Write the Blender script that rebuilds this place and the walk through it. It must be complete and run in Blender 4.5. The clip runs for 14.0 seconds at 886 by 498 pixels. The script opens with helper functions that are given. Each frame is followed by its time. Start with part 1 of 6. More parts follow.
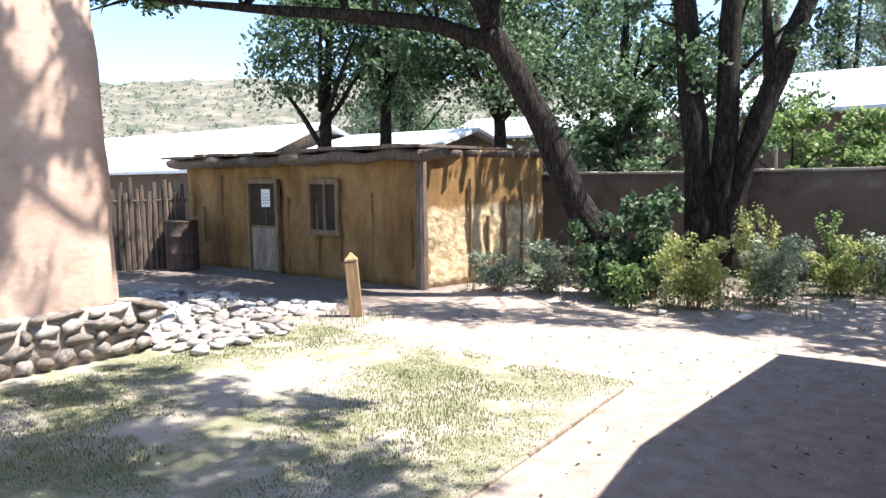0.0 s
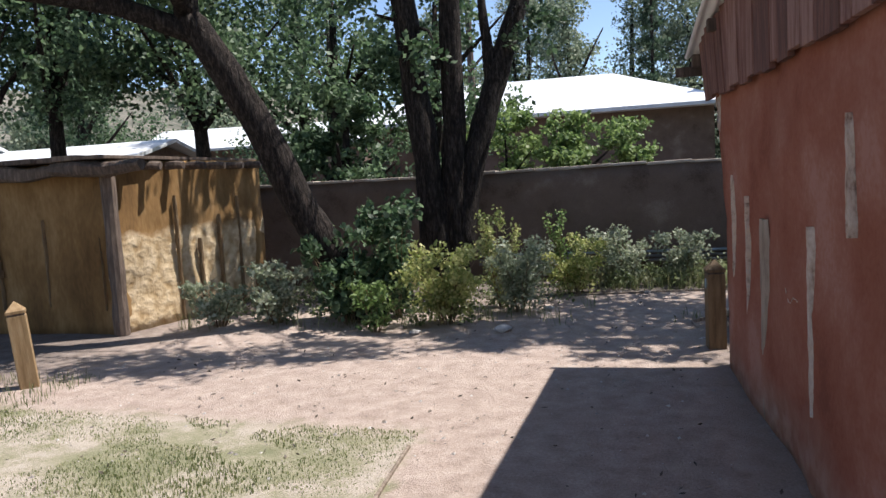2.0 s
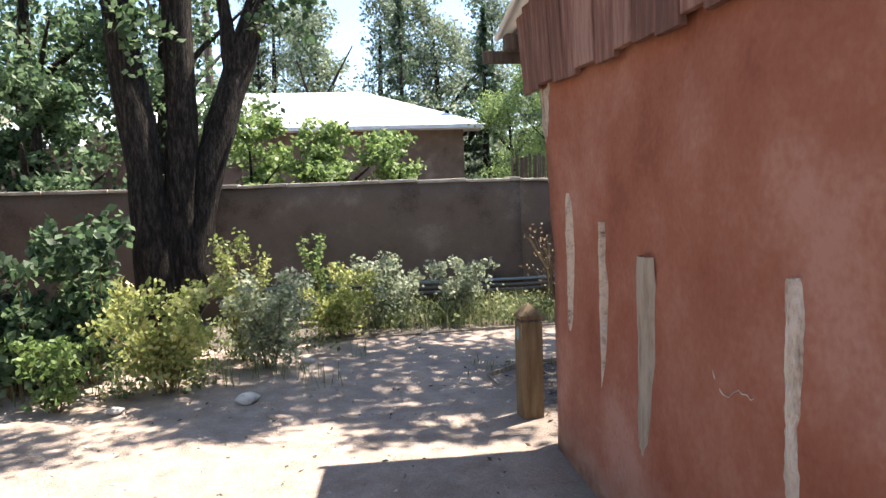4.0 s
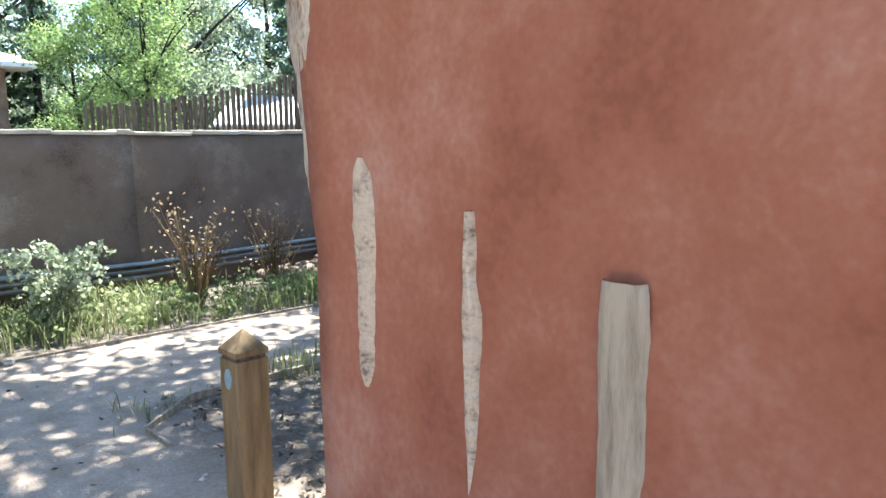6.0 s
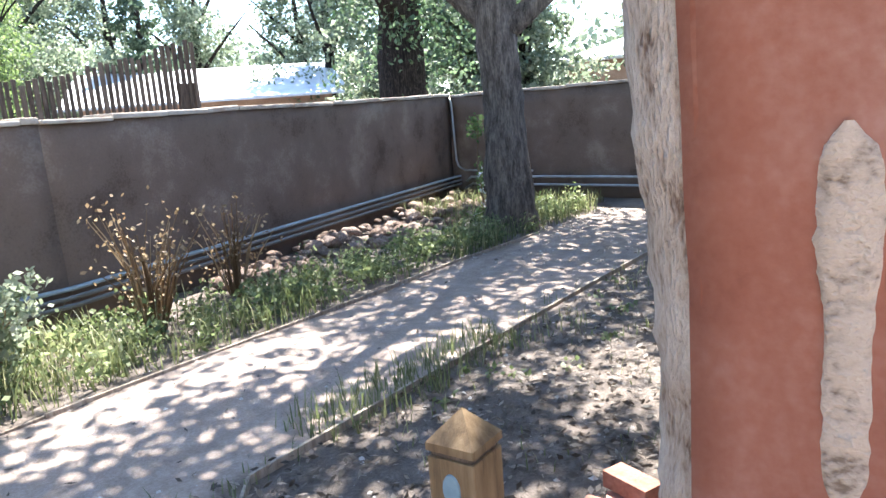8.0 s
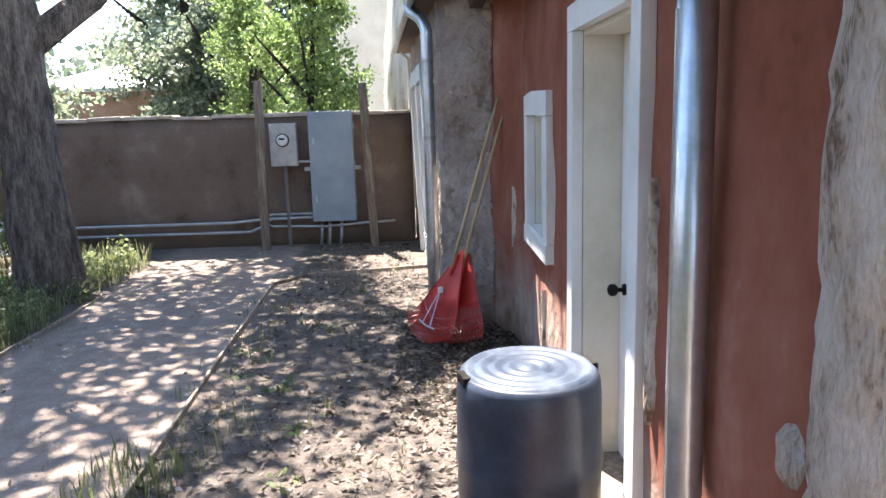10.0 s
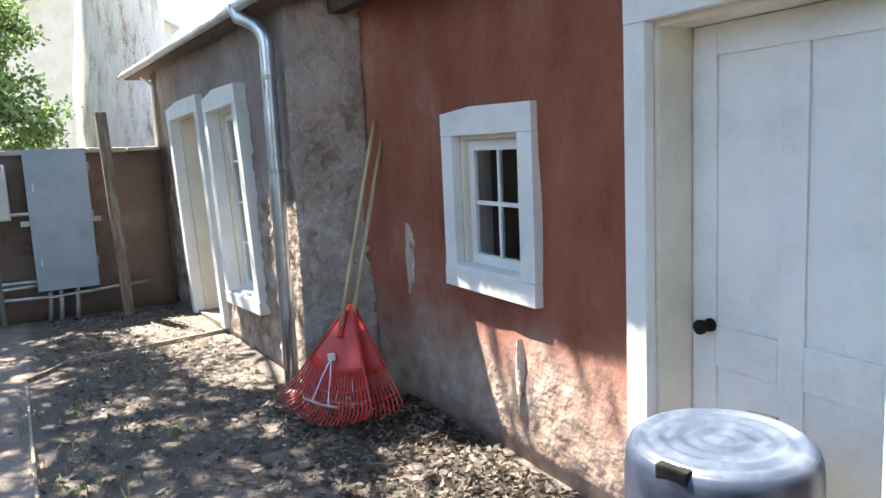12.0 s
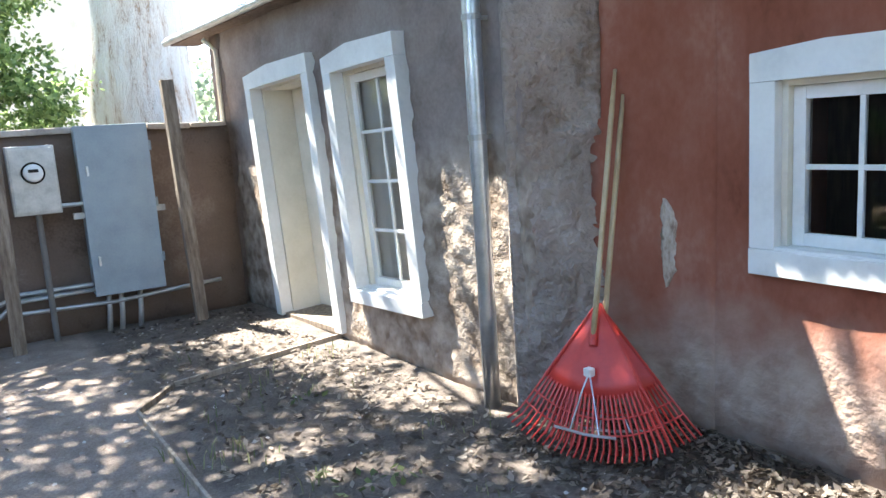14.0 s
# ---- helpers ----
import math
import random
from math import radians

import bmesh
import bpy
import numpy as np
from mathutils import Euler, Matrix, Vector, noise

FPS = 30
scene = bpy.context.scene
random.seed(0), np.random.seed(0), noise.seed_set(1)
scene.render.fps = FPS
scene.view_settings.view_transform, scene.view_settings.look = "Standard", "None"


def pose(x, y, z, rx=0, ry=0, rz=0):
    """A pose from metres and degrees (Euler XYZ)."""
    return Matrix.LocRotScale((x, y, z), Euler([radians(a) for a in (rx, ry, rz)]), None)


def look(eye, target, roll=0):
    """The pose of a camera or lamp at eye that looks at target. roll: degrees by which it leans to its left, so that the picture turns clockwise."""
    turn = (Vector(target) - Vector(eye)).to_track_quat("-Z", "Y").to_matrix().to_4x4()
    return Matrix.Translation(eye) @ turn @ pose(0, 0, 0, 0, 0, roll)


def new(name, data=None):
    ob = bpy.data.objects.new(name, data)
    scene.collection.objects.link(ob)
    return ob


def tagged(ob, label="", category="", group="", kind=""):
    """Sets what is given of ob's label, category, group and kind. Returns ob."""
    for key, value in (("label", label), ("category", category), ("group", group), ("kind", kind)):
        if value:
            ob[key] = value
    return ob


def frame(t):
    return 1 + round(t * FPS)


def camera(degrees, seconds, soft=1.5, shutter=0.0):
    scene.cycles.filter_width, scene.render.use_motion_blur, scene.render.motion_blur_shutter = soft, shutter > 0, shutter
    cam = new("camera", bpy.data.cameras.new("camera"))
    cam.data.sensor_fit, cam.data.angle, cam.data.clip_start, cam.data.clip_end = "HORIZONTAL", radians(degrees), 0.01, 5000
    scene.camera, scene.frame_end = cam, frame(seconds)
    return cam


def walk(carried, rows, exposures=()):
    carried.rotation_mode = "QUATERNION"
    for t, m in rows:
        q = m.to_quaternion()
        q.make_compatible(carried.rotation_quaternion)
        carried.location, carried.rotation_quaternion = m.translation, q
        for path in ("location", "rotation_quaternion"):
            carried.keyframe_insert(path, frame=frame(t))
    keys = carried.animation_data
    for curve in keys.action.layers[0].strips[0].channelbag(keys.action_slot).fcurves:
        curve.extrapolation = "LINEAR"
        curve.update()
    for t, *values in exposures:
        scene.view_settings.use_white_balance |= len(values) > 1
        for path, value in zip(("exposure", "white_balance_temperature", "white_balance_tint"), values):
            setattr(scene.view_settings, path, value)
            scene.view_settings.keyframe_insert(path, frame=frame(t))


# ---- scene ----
cam = camera(61.9, 14.0)
PATH = [
    (0, (-0.291, -0.311, 1.631), (-1.422, 1.328, 1.443), -0.8),
    (0.5, (-0.533, -0.197, 1.613), (-1.78, 1.355, 1.42), -3.3),
    (1, (-0.764, 0.051, 1.604), (-1.987, 1.626, 1.454), -4.0),
    (1.5, (-0.937, 0.4, 1.605), (-1.859, 2.17, 1.467), -2.8),
    (2, (-1.11, 0.769, 1.602), (-1.529, 2.717, 1.421), -3.4),
    (2.2, (-1.152, 0.905, 1.566), (-1.448, 2.875, 1.396), -3.3),
    (4.3, (-1.395, 2.984, 1.552), (-0.975, 4.933, 1.401), -1.4),
    (4.5, (-1.413, 3.178, 1.547), (-0.854, 5.092, 1.385), -1.0),
    (5, (-1.378, 3.661, 1.556), (-0.455, 5.42, 1.323), -0.5),
    (5.5, (-1.352, 4.151, 1.557), (-0.264, 5.806, 1.275), -0.5),
    (6, (-1.485, 4.614, 1.576), (-0.206, 6.125, 1.286), -0.6),
    (6.5, (-1.546, 5.043, 1.546), (-0.295, 6.58, 1.274), -2.5),
    (7, (-1.682, 5.581, 1.545), (-0.428, 7.111, 1.247), -3.6),
    (7.2, (-1.72, 5.759, 1.554), (-0.418, 7.24, 1.221), -4.0),
    (9.3, (-1.269, 7.227, 1.664), (0.603, 7.839, 1.317), -3.0),
    (9.5, (-1.207, 7.374, 1.649), (0.708, 7.831, 1.295), -2.5),
    (10, (-1.1, 7.732, 1.66), (0.867, 7.682, 1.298), -1.7),
    (10.5, (-0.829, 8.063, 1.609), (1.115, 7.711, 1.297), -0.1),
    (11, (-0.545, 8.436, 1.599), (1.316, 7.782, 1.272), -0.1),
    (11.5, (-0.268, 8.779, 1.594), (1.513, 7.94, 1.242), -0.8),
    (12, (0.151, 9.028, 1.588), (1.895, 8.09, 1.308), -2.7),
    (12.5, (0.523, 9.286, 1.558), (2.241, 8.326, 1.205), -3.9),
    (13, (0.9, 9.545, 1.564), (2.62, 8.598, 1.185), -3.9),
    (13.5, (1.329, 9.707, 1.564), (3.081, 8.794, 1.247), -4.2),
    (14, (1.79, 9.895, 1.527), (3.463, 8.847, 1.203), -3.7),
]
walk(cam, [(t, look(e, g, r)) for t, e, g, r in PATH],
     exposures=[(0, 1.92, 6400, 10), (0.4, 1.53, 6450, 12), (1.0, 1.1, 6450, 13), (2.0, 0.97, 6500, 12), (2.2, 1.0, 6550, 12), (4.3, 2.2, 7100, 10), (5.0, 2.46, 6950, 9), (6.0, 2.96, 6500, 0), (7.2, 3.17, 6350, 4), (9.3, 2.76, 6800, 13), (10.5, 3.08, 6900, 12), (12.0, 3.04, 6900, 8), (14.0, 3.37, 6700, 6)])

# ---- world and sun ----
SUN = Vector((0.465, 0.22, 1.0)).normalized()
world = bpy.data.worlds.new("sky")
scene.world = world
world.use_nodes = True
wn = world.node_tree.nodes
sky = wn.new("ShaderNodeTexSky")
sky.sky_type = 'NISHITA'
sky.sun_disc = False
sky.sun_elevation = math.asin(SUN.z)
sky.sun_rotation = math.atan2(SUN.x, SUN.y)
sky.altitude = 2000
wn["Background"].inputs["Strength"].default_value = 0.1
world.node_tree.links.new(sky.outputs[0], wn["Background"].inputs[0])
sun_data = bpy.data.lights.new("sun", 'SUN')
sun_data.energy = 4.2
sun_data.angle = radians(0.55)
sun_data.color = (1.0, 0.96, 0.91)
sun_ob = new("sun", sun_data)
sun_ob.matrix_world = look(SUN * 60, (0, 0, 0))

# ---- materials ----


def mat(name, cols, scale=4.0, rough=0.9, bump=0.3, fine=60.0, metal=0.0, stretch=(1, 1, 1), spread=0.25, per_object=0.0, bump_dist=0.02):
    """A mottled surface: a ramp of colours over coarse and fine noise, with relief."""
    m = bpy.data.materials.new(name)
    m.use_nodes = True
    n, l = m.node_tree.nodes, m.node_tree.links
    b = n["Principled BSDF"]
    b.inputs["Roughness"].default_value = rough
    b.inputs["Metallic"].default_value = metal
    if rough >= 0.9:
        b.inputs["Specular IOR Level"].default_value = 0.2
    tc, mp = n.new("ShaderNodeTexCoord"), n.new("ShaderNodeMapping")
    mp.inputs["Scale"].default_value = stretch
    l.new(tc.outputs["Object"], mp.inputs[0])
    n1, n2 = n.new("ShaderNodeTexNoise"), n.new("ShaderNodeTexNoise")
    n1.inputs["Scale"].default_value, n1.inputs["Detail"].default_value, n1.inputs["Roughness"].default_value = scale, 6, 0.6
    n2.inputs["Scale"].default_value, n2.inputs["Detail"].default_value = fine, 4
    for t in (n1, n2):
        l.new(mp.outputs[0], t.inputs["Vector"])
    mixf = n.new("ShaderNodeMath")
    mixf.operation = 'MULTIPLY_ADD'
    mixf.inputs[1].default_value = spread
    l.new(n2.outputs[0], mixf.inputs[0])
    sub = n.new("ShaderNodeMath")
    sub.operation = 'SUBTRACT'
    sub.inputs[1].default_value = spread * 0.5
    l.new(n1.outputs[0], sub.inputs[0])
    l.new(sub.outputs[0], mixf.inputs[2])
    fac = mixf.outputs[0]
    if per_object:
        oi = n.new("ShaderNodeObjectInfo")
        geo = n.new("ShaderNodeNewGeometry")
        ad = n.new("ShaderNodeMath")
        ad.inputs[1].default_value = 0
        l.new(oi.outputs["Random"], ad.inputs[0])
        l.new(geo.outputs["Random Per Island"], ad.inputs[1])
        fr = n.new("ShaderNodeMath")
        fr.operation = 'FRACT'
        l.new(ad.outputs[0], fr.inputs[0])
        ma = n.new("ShaderNodeMath")
        ma.operation = 'MULTIPLY_ADD'
        ma.inputs[1].default_value = per_object
        l.new(fr.outputs[0], ma.inputs[0])
        sb = n.new("ShaderNodeMath")
        sb.operation = 'SUBTRACT'
        sb.inputs[1].default_value = per_object * 0.5
        l.new(fac, sb.inputs[0])
        l.new(sb.outputs[0], ma.inputs[2])
        fac = ma.outputs[0]
    ramp = n.new("ShaderNodeValToRGB")
    e = ramp.color_ramp.elements
    ps = [0.3 + 0.4 * i / max(1, len(cols) - 1) for i in range(len(cols))]
    e[0].position, e[0].color = ps[0], (*cols[0], 1)
    e[1].position, e[1].color = ps[-1], (*cols[-1], 1)
    for p, c in list(zip(ps, cols))[1:-1]:
        x = e.new(p)
        x.color = (*c, 1)
    l.new(fac, ramp.inputs[0])
    l.new(ramp.outputs[0], b.inputs["Base Color"])
    if bump:
        bp = n.new("ShaderNodeBump")
        bp.inputs["Strength"].default_value = bump
        bp.inputs["Distance"].default_value = bump_dist
        l.new(mixf.outputs[0], bp.inputs["Height"])
        l.new(bp.outputs[0], b.inputs["Normal"])
    return m


M_RED = mat("red_plaster", [(0.19, 0.058, 0.034), (0.27, 0.088, 0.052), (0.31, 0.112, 0.07), (0.36, 0.16, 0.112), (0.43, 0.225, 0.17)], 1.9, 0.92, 0.5, 38, spread=0.2)
M_PALE_PLASTER = mat("pink_plaster", [(0.34, 0.22, 0.165), (0.45, 0.31, 0.24), (0.49, 0.345, 0.268), (0.57, 0.43, 0.345)], 1.6, 0.92, 0.45, 16, stretch=(1, 1, 1.4), spread=0.3, bump_dist=0.035)
M_GREY_PLASTER = mat("grey_plaster", [(0.17, 0.125, 0.105), (0.24, 0.19, 0.165), (0.31, 0.26, 0.23)], 2.0, 0.92, 0.6, 40)
M_ROUGH_PLASTER = mat("rough_mud_plaster", [(0.22, 0.165, 0.13), (0.31, 0.25, 0.212), (0.36, 0.295, 0.255), (0.43, 0.365, 0.325)], 2.6, 0.95, 1.0, 26, spread=0.3, bump_dist=0.09)
M_WALL = mat("brown_stucco", [(0.085, 0.058, 0.045), (0.15, 0.107, 0.083), (0.17, 0.121, 0.095), (0.24, 0.185, 0.152)], 1.6, 0.95, 0.6, 50)
M_CAP = mat("wall_cap", [(0.28, 0.22, 0.18), (0.42, 0.36, 0.3), (0.5, 0.44, 0.38)], 5, 0.9, 0.5, 50)
M_OCHRE = mat("ochre_mud", [(0.12, 0.066, 0.026), (0.21, 0.12, 0.047), (0.32, 0.2, 0.092)], 2.2, 0.95, 0.6, 30, stretch=(1, 1, 0.35))
M_WHITE = mat("white_paint", [(0.62, 0.62, 0.6), (0.72, 0.72, 0.7), (0.78, 0.78, 0.76)], 3, 0.55, 0.08, 40)
M_CREAM = mat("cream_paint", [(0.6, 0.56, 0.46), (0.68, 0.64, 0.54), (0.74, 0.7, 0.61)], 3, 0.55, 0.08, 40)
M_WOOD = mat("weathered_wood", [(0.13, 0.095, 0.07), (0.24, 0.19, 0.145), (0.36, 0.3, 0.24)], 7, 0.85, 0.5, 70, stretch=(4, 4, 0.5), per_object=0.25)
M_DARKWOOD = mat("dark_old_wood", [(0.05, 0.034, 0.026), (0.1, 0.07, 0.052), (0.17, 0.125, 0.095)], 7, 0.85, 0.5, 70, stretch=(4, 4, 0.5), per_object=0.25)
M_SCREEN = mat("dark_screen", [(0.035, 0.024, 0.017), (0.06, 0.043, 0.03)], 5, 0.9, 0.1)
M_DOORWOOD = mat("old_door_wood", [(0.16, 0.1, 0.06), (0.25, 0.165, 0.1), (0.33, 0.235, 0.155)], 6, 0.85, 0.4, 60, stretch=(4, 4, 0.4), per_object=0.2)
M_STUD = mat("brown_stud", [(0.1, 0.062, 0.03), (0.17, 0.11, 0.055), (0.25, 0.17, 0.09)], 7, 0.85, 0.5, 70, stretch=(4, 4, 0.5))
M_REDBOARD = mat("red_stained_board", [(0.1, 0.045, 0.034), (0.18, 0.082, 0.062), (0.29, 0.17, 0.14)], 6, 0.85, 0.4, 60, stretch=(4, 4, 0.4), per_object=0.35)
M_LOG = mat("pale_peeled_log", [(0.2, 0.13, 0.095), (0.46, 0.37, 0.3), (0.56, 0.48, 0.4), (0.66, 0.59, 0.52)], 9, 0.85, 1.0, 45, stretch=(1.8, 1.8, 0.8), spread=0.4, per_object=0.1, bump_dist=0.03)
M_CORNERLOG = mat("gnarled_log", [(0.17, 0.1, 0.065), (0.44, 0.345, 0.275), (0.54, 0.45, 0.375), (0.62, 0.54, 0.47)], 6, 0.85, 1.0, 46, stretch=(2.2, 2.2, 0.7), spread=0.55, bump_dist=0.05)
M_BARED = mat("bared_pale_wood", [(0.2, 0.14, 0.1), (0.42, 0.33, 0.26), (0.53, 0.415, 0.325), (0.56, 0.445, 0.35), (0.42, 0.37, 0.33)], 7, 0.85, 1.0, 40, stretch=(1.2, 1.2, 1.9), spread=0.45, bump_dist=0.03)
# darker copy of the post wood: shade on the house bollard as colour
M_POST_SHADED = mat("shaded_post_wood", [(0.1, 0.062, 0.03), (0.165, 0.105, 0.052), (0.23, 0.155, 0.085)], 6, 0.75, 0.25, 60, stretch=(4, 4, 0.5))
M_POST = mat("post_wood", [(0.19, 0.115, 0.05), (0.28, 0.18, 0.085), (0.36, 0.25, 0.135)], 6, 0.75, 0.25, 60, stretch=(4, 4, 0.5))
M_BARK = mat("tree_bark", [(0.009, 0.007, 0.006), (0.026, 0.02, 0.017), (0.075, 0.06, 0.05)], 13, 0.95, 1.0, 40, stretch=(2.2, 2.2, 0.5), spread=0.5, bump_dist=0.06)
M_GREYBARK = mat("grey_bark", [(0.05, 0.04, 0.034), (0.13, 0.108, 0.092), (0.24, 0.2, 0.17)], 8, 0.95, 1.0, 40, stretch=(2.2, 2.2, 0.5), spread=0.5, bump_dist=0.06)
# cottonwood bark near white: sunlight on its unlit side is put into the colour
M_SUNLIT_BARK = mat("sunlit_pale_bark", [(0.42, 0.29, 0.2), (0.7, 0.62, 0.53), (0.78, 0.73, 0.66), (0.8, 0.76, 0.69)], 4, 0.95, 1.0, 40, stretch=(2.2, 2.2, 0.4), spread=0.5, bump_dist=0.06)
M_TIN = mat("tin_roof", [(0.55, 0.57, 0.6), (0.68, 0.7, 0.72), (0.76, 0.77, 0.78)], 2, 0.5, 0.1, 30, metal=0.0)
M_GALV = mat("galvanised_metal", [(0.42, 0.45, 0.48), (0.55, 0.58, 0.61), (0.66, 0.69, 0.72)], 6, 0.32, 0.08, 60, metal=0.9)
M_GREYBOX = mat("grey_enamel", [(0.22, 0.27, 0.31), (0.27, 0.325, 0.365), (0.31, 0.365, 0.4)], 3, 0.45, 0.06, 60)
M_CONDUIT = mat("conduit_metal", [(0.34, 0.34, 0.34), (0.45, 0.45, 0.45), (0.54, 0.54, 0.53)], 6, 0.45, 0.08, 60, metal=0.6)
M_STONE = mat("river_stone", [(0.17, 0.145, 0.13), (0.33, 0.3, 0.275), (0.52, 0.49, 0.45)], 4, 0.85, 0.4, 40, per_object=0.5)
M_BASESTONE = mat("field_stone", [(0.14, 0.112, 0.093), (0.27, 0.23, 0.2), (0.42, 0.375, 0.33)], 5, 0.9, 0.8, 40, per_object=0.35)
M_RUBBLE = mat("reddish_rubble", [(0.12, 0.08, 0.062), (0.2, 0.145, 0.117), (0.3, 0.235, 0.2)], 5, 0.9, 0.8, 40, per_object=0.35)
M_MORTAR = mat("mortar", [(0.26, 0.2, 0.16), (0.36, 0.29, 0.24), (0.44, 0.37, 0.31)], 6, 0.95, 0.8, 50)
M_DARK = mat("dark_interior", [(0.012, 0.011, 0.01), (0.02, 0.018, 0.016)], 3, 0.9, 0)
M_BRICK = mat("red_brick", [(0.2, 0.085, 0.06), (0.28, 0.13, 0.095), (0.34, 0.18, 0.14)], 8, 0.9, 0.5, 60, per_object=0.3)


def leaf_mat(name, a, b, c):
    m = mat(name, [a, b, c], 1.2, 0.55, 0, 30, per_object=0.5)
    n = m.node_tree.nodes["Principled BSDF"]
    n.inputs["Transmission Weight"].default_value = 0.0
    tr = m.node_tree.nodes.new("ShaderNodeBsdfTranslucent")
    mx = m.node_tree.nodes.new("ShaderNodeMixShader")
    mx.inputs[0].default_value = 0.52
    src = n.inputs["Base Color"].links[0].from_socket
    m.node_tree.links.new(src, tr.inputs[0])
    m.node_tree.links.new(n.outputs[0], mx.inputs[1])
    m.node_tree.links.new(tr.outputs[0], mx.inputs[2])
    m.node_tree.links.new(mx.outputs[0], m.node_tree.nodes["Material Output"].inputs[0])
    return m


M_LEAF = leaf_mat("elm_leaf", (0.035, 0.068, 0.032), (0.088, 0.145, 0.07), (0.18, 0.26, 0.14))
M_LEAF_LIGHT = leaf_mat("light_leaf", (0.09, 0.15, 0.05), (0.18, 0.265, 0.085), (0.3, 0.39, 0.15))
# far leaves: the haze of distance is mixed into a paler, greyer green
M_LEAF_FAR = leaf_mat("hazy_far_leaf", (0.1, 0.14, 0.09), (0.19, 0.235, 0.15), (0.32, 0.36, 0.25))
M_LEAF_PINE = leaf_mat("needle_leaf", (0.03, 0.055, 0.03), (0.055, 0.09, 0.05), (0.09, 0.13, 0.08))
M_LEAF_GREY = leaf_mat("sage_leaf", (0.17, 0.21, 0.13), (0.29, 0.33, 0.22), (0.44, 0.47, 0.36))
M_LEAF_YEL = leaf_mat("yellow_shrub_leaf", (0.21, 0.26, 0.08), (0.38, 0.41, 0.14), (0.56, 0.54, 0.25))
M_GRASS = leaf_mat("grass_blade", (0.1, 0.125, 0.05), (0.175, 0.2, 0.085), (0.3, 0.3, 0.165))
M_LAWN = leaf_mat("dry_lawn_blade", (0.13, 0.165, 0.06), (0.225, 0.255, 0.105), (0.37, 0.37, 0.2))
M_WEED = leaf_mat("weed_leaf", (0.09, 0.125, 0.05), (0.16, 0.205, 0.085), (0.29, 0.33, 0.16))
M_STRAW = leaf_mat("dry_stalk", (0.17, 0.11, 0.06), (0.28, 0.2, 0.12), (0.4, 0.31, 0.2))
M_LITTER = leaf_mat("dry_leaf", (0.06, 0.047, 0.037), (0.14, 0.112, 0.09), (0.36, 0.305, 0.255))


def worn(name, base_args, cols, height, soft, wobble, scale=2.5):
    """Plaster whose lower part has weathered down to a paler, rougher coat along a ragged line; on the shed's side this
    coat also carries painted sun.
    """
    m = mat(name, *base_args[0], **base_args[1])
    n, l = m.node_tree.nodes, m.node_tree.links
    b = n["Principled BSDF"]
    top = b.inputs["Base Color"].links[0].from_socket
    tc = n.new("ShaderNodeTexCoord")
    sp = n.new("ShaderNodeSeparateXYZ")
    l.new(tc.outputs["Object"], sp.inputs[0])
    t1, t2 = n.new("ShaderNodeTexNoise"), n.new("ShaderNodeTexNoise")
    t1.inputs["Scale"].default_value, t1.inputs["Detail"].default_value = scale, 8
    t2.inputs["Scale"].default_value, t2.inputs["Detail"].default_value = 8, 7
    for t in (t1, t2):
        l.new(tc.outputs["Object"], t.inputs["Vector"])
    ma = n.new("ShaderNodeMath")
    ma.operation = 'MULTIPLY_ADD'
    ma.inputs[1].default_value = wobble
    l.new(t1.outputs[0], ma.inputs[0])
    l.new(sp.outputs[2], ma.inputs[2])
    mr = n.new("ShaderNodeMapRange")
    mr.inputs[1].default_value, mr.inputs[2].default_value = height + wobble * 0.5 + soft, height + wobble * 0.5 - soft
    l.new(ma.outputs[0], mr.inputs[0])
    rp = n.new("ShaderNodeValToRGB")
    e = rp.color_ramp.elements
    e[0].position, e[0].color = 0.35, (*cols[0], 1)
    e[1].position, e[1].color = 0.65, (*cols[1], 1)
    l.new(t2.outputs[0], rp.inputs[0])
    mx = n.new("ShaderNodeMixRGB")
    l.new(mr.outputs[0], mx.inputs[0])
    l.new(top, mx.inputs[1])
    l.new(rp.outputs[0], mx.inputs[2])
    l.new(mx.outputs[0], b.inputs["Base Color"])
    bp = n.new("ShaderNodeBump")
    bp.inputs["Distance"].default_value = 0.035
    l.new(mr.outputs[0], bp.inputs["Strength"])
    l.new(t2.outputs[0], bp.inputs["Height"])
    old_n = b.inputs["Normal"].links[0].from_socket
    l.new(old_n, bp.inputs["Normal"])
    l.new(bp.outputs[0], b.inputs["Normal"])
    return m


RED_ARGS = (([(0.215, 0.076, 0.049), (0.265, 0.097, 0.062), (0.295, 0.117, 0.078), (0.33, 0.148, 0.106), (0.38, 0.2, 0.157)], 1.7, 0.92, 0.55, 38), dict(spread=0.24))
RED_NORTH = (([(0.17, 0.052, 0.03), (0.235, 0.078, 0.047), (0.265, 0.094, 0.06), (0.29, 0.115, 0.078), (0.34, 0.16, 0.115)], 2.3, 0.92, 0.5, 38), dict(spread=0.2, stretch=(1, 1, 0.6)))
M_RED_WORN = worn("red_plaster_worn_foot", RED_NORTH, ((0.3, 0.205, 0.16), (0.42, 0.325, 0.268)), 0.5, 0.2, 0.75)
M_RED_GABLE = worn("red_plaster_gable", RED_ARGS, ((0.27, 0.15, 0.11), (0.37, 0.25, 0.2)), 0.18, 0.16, 0.7, 1.6)
M_GREY_WORN = worn("grey_plaster_flaking", (([(0.17, 0.135, 0.12), (0.25, 0.205, 0.185), (0.32, 0.275, 0.25)], 2.0, 0.92, 0.5, 40), {}), ((0.19, 0.14, 0.105), (0.46, 0.385, 0.32)), 1.35, 0.14, 0.9, 1.5)


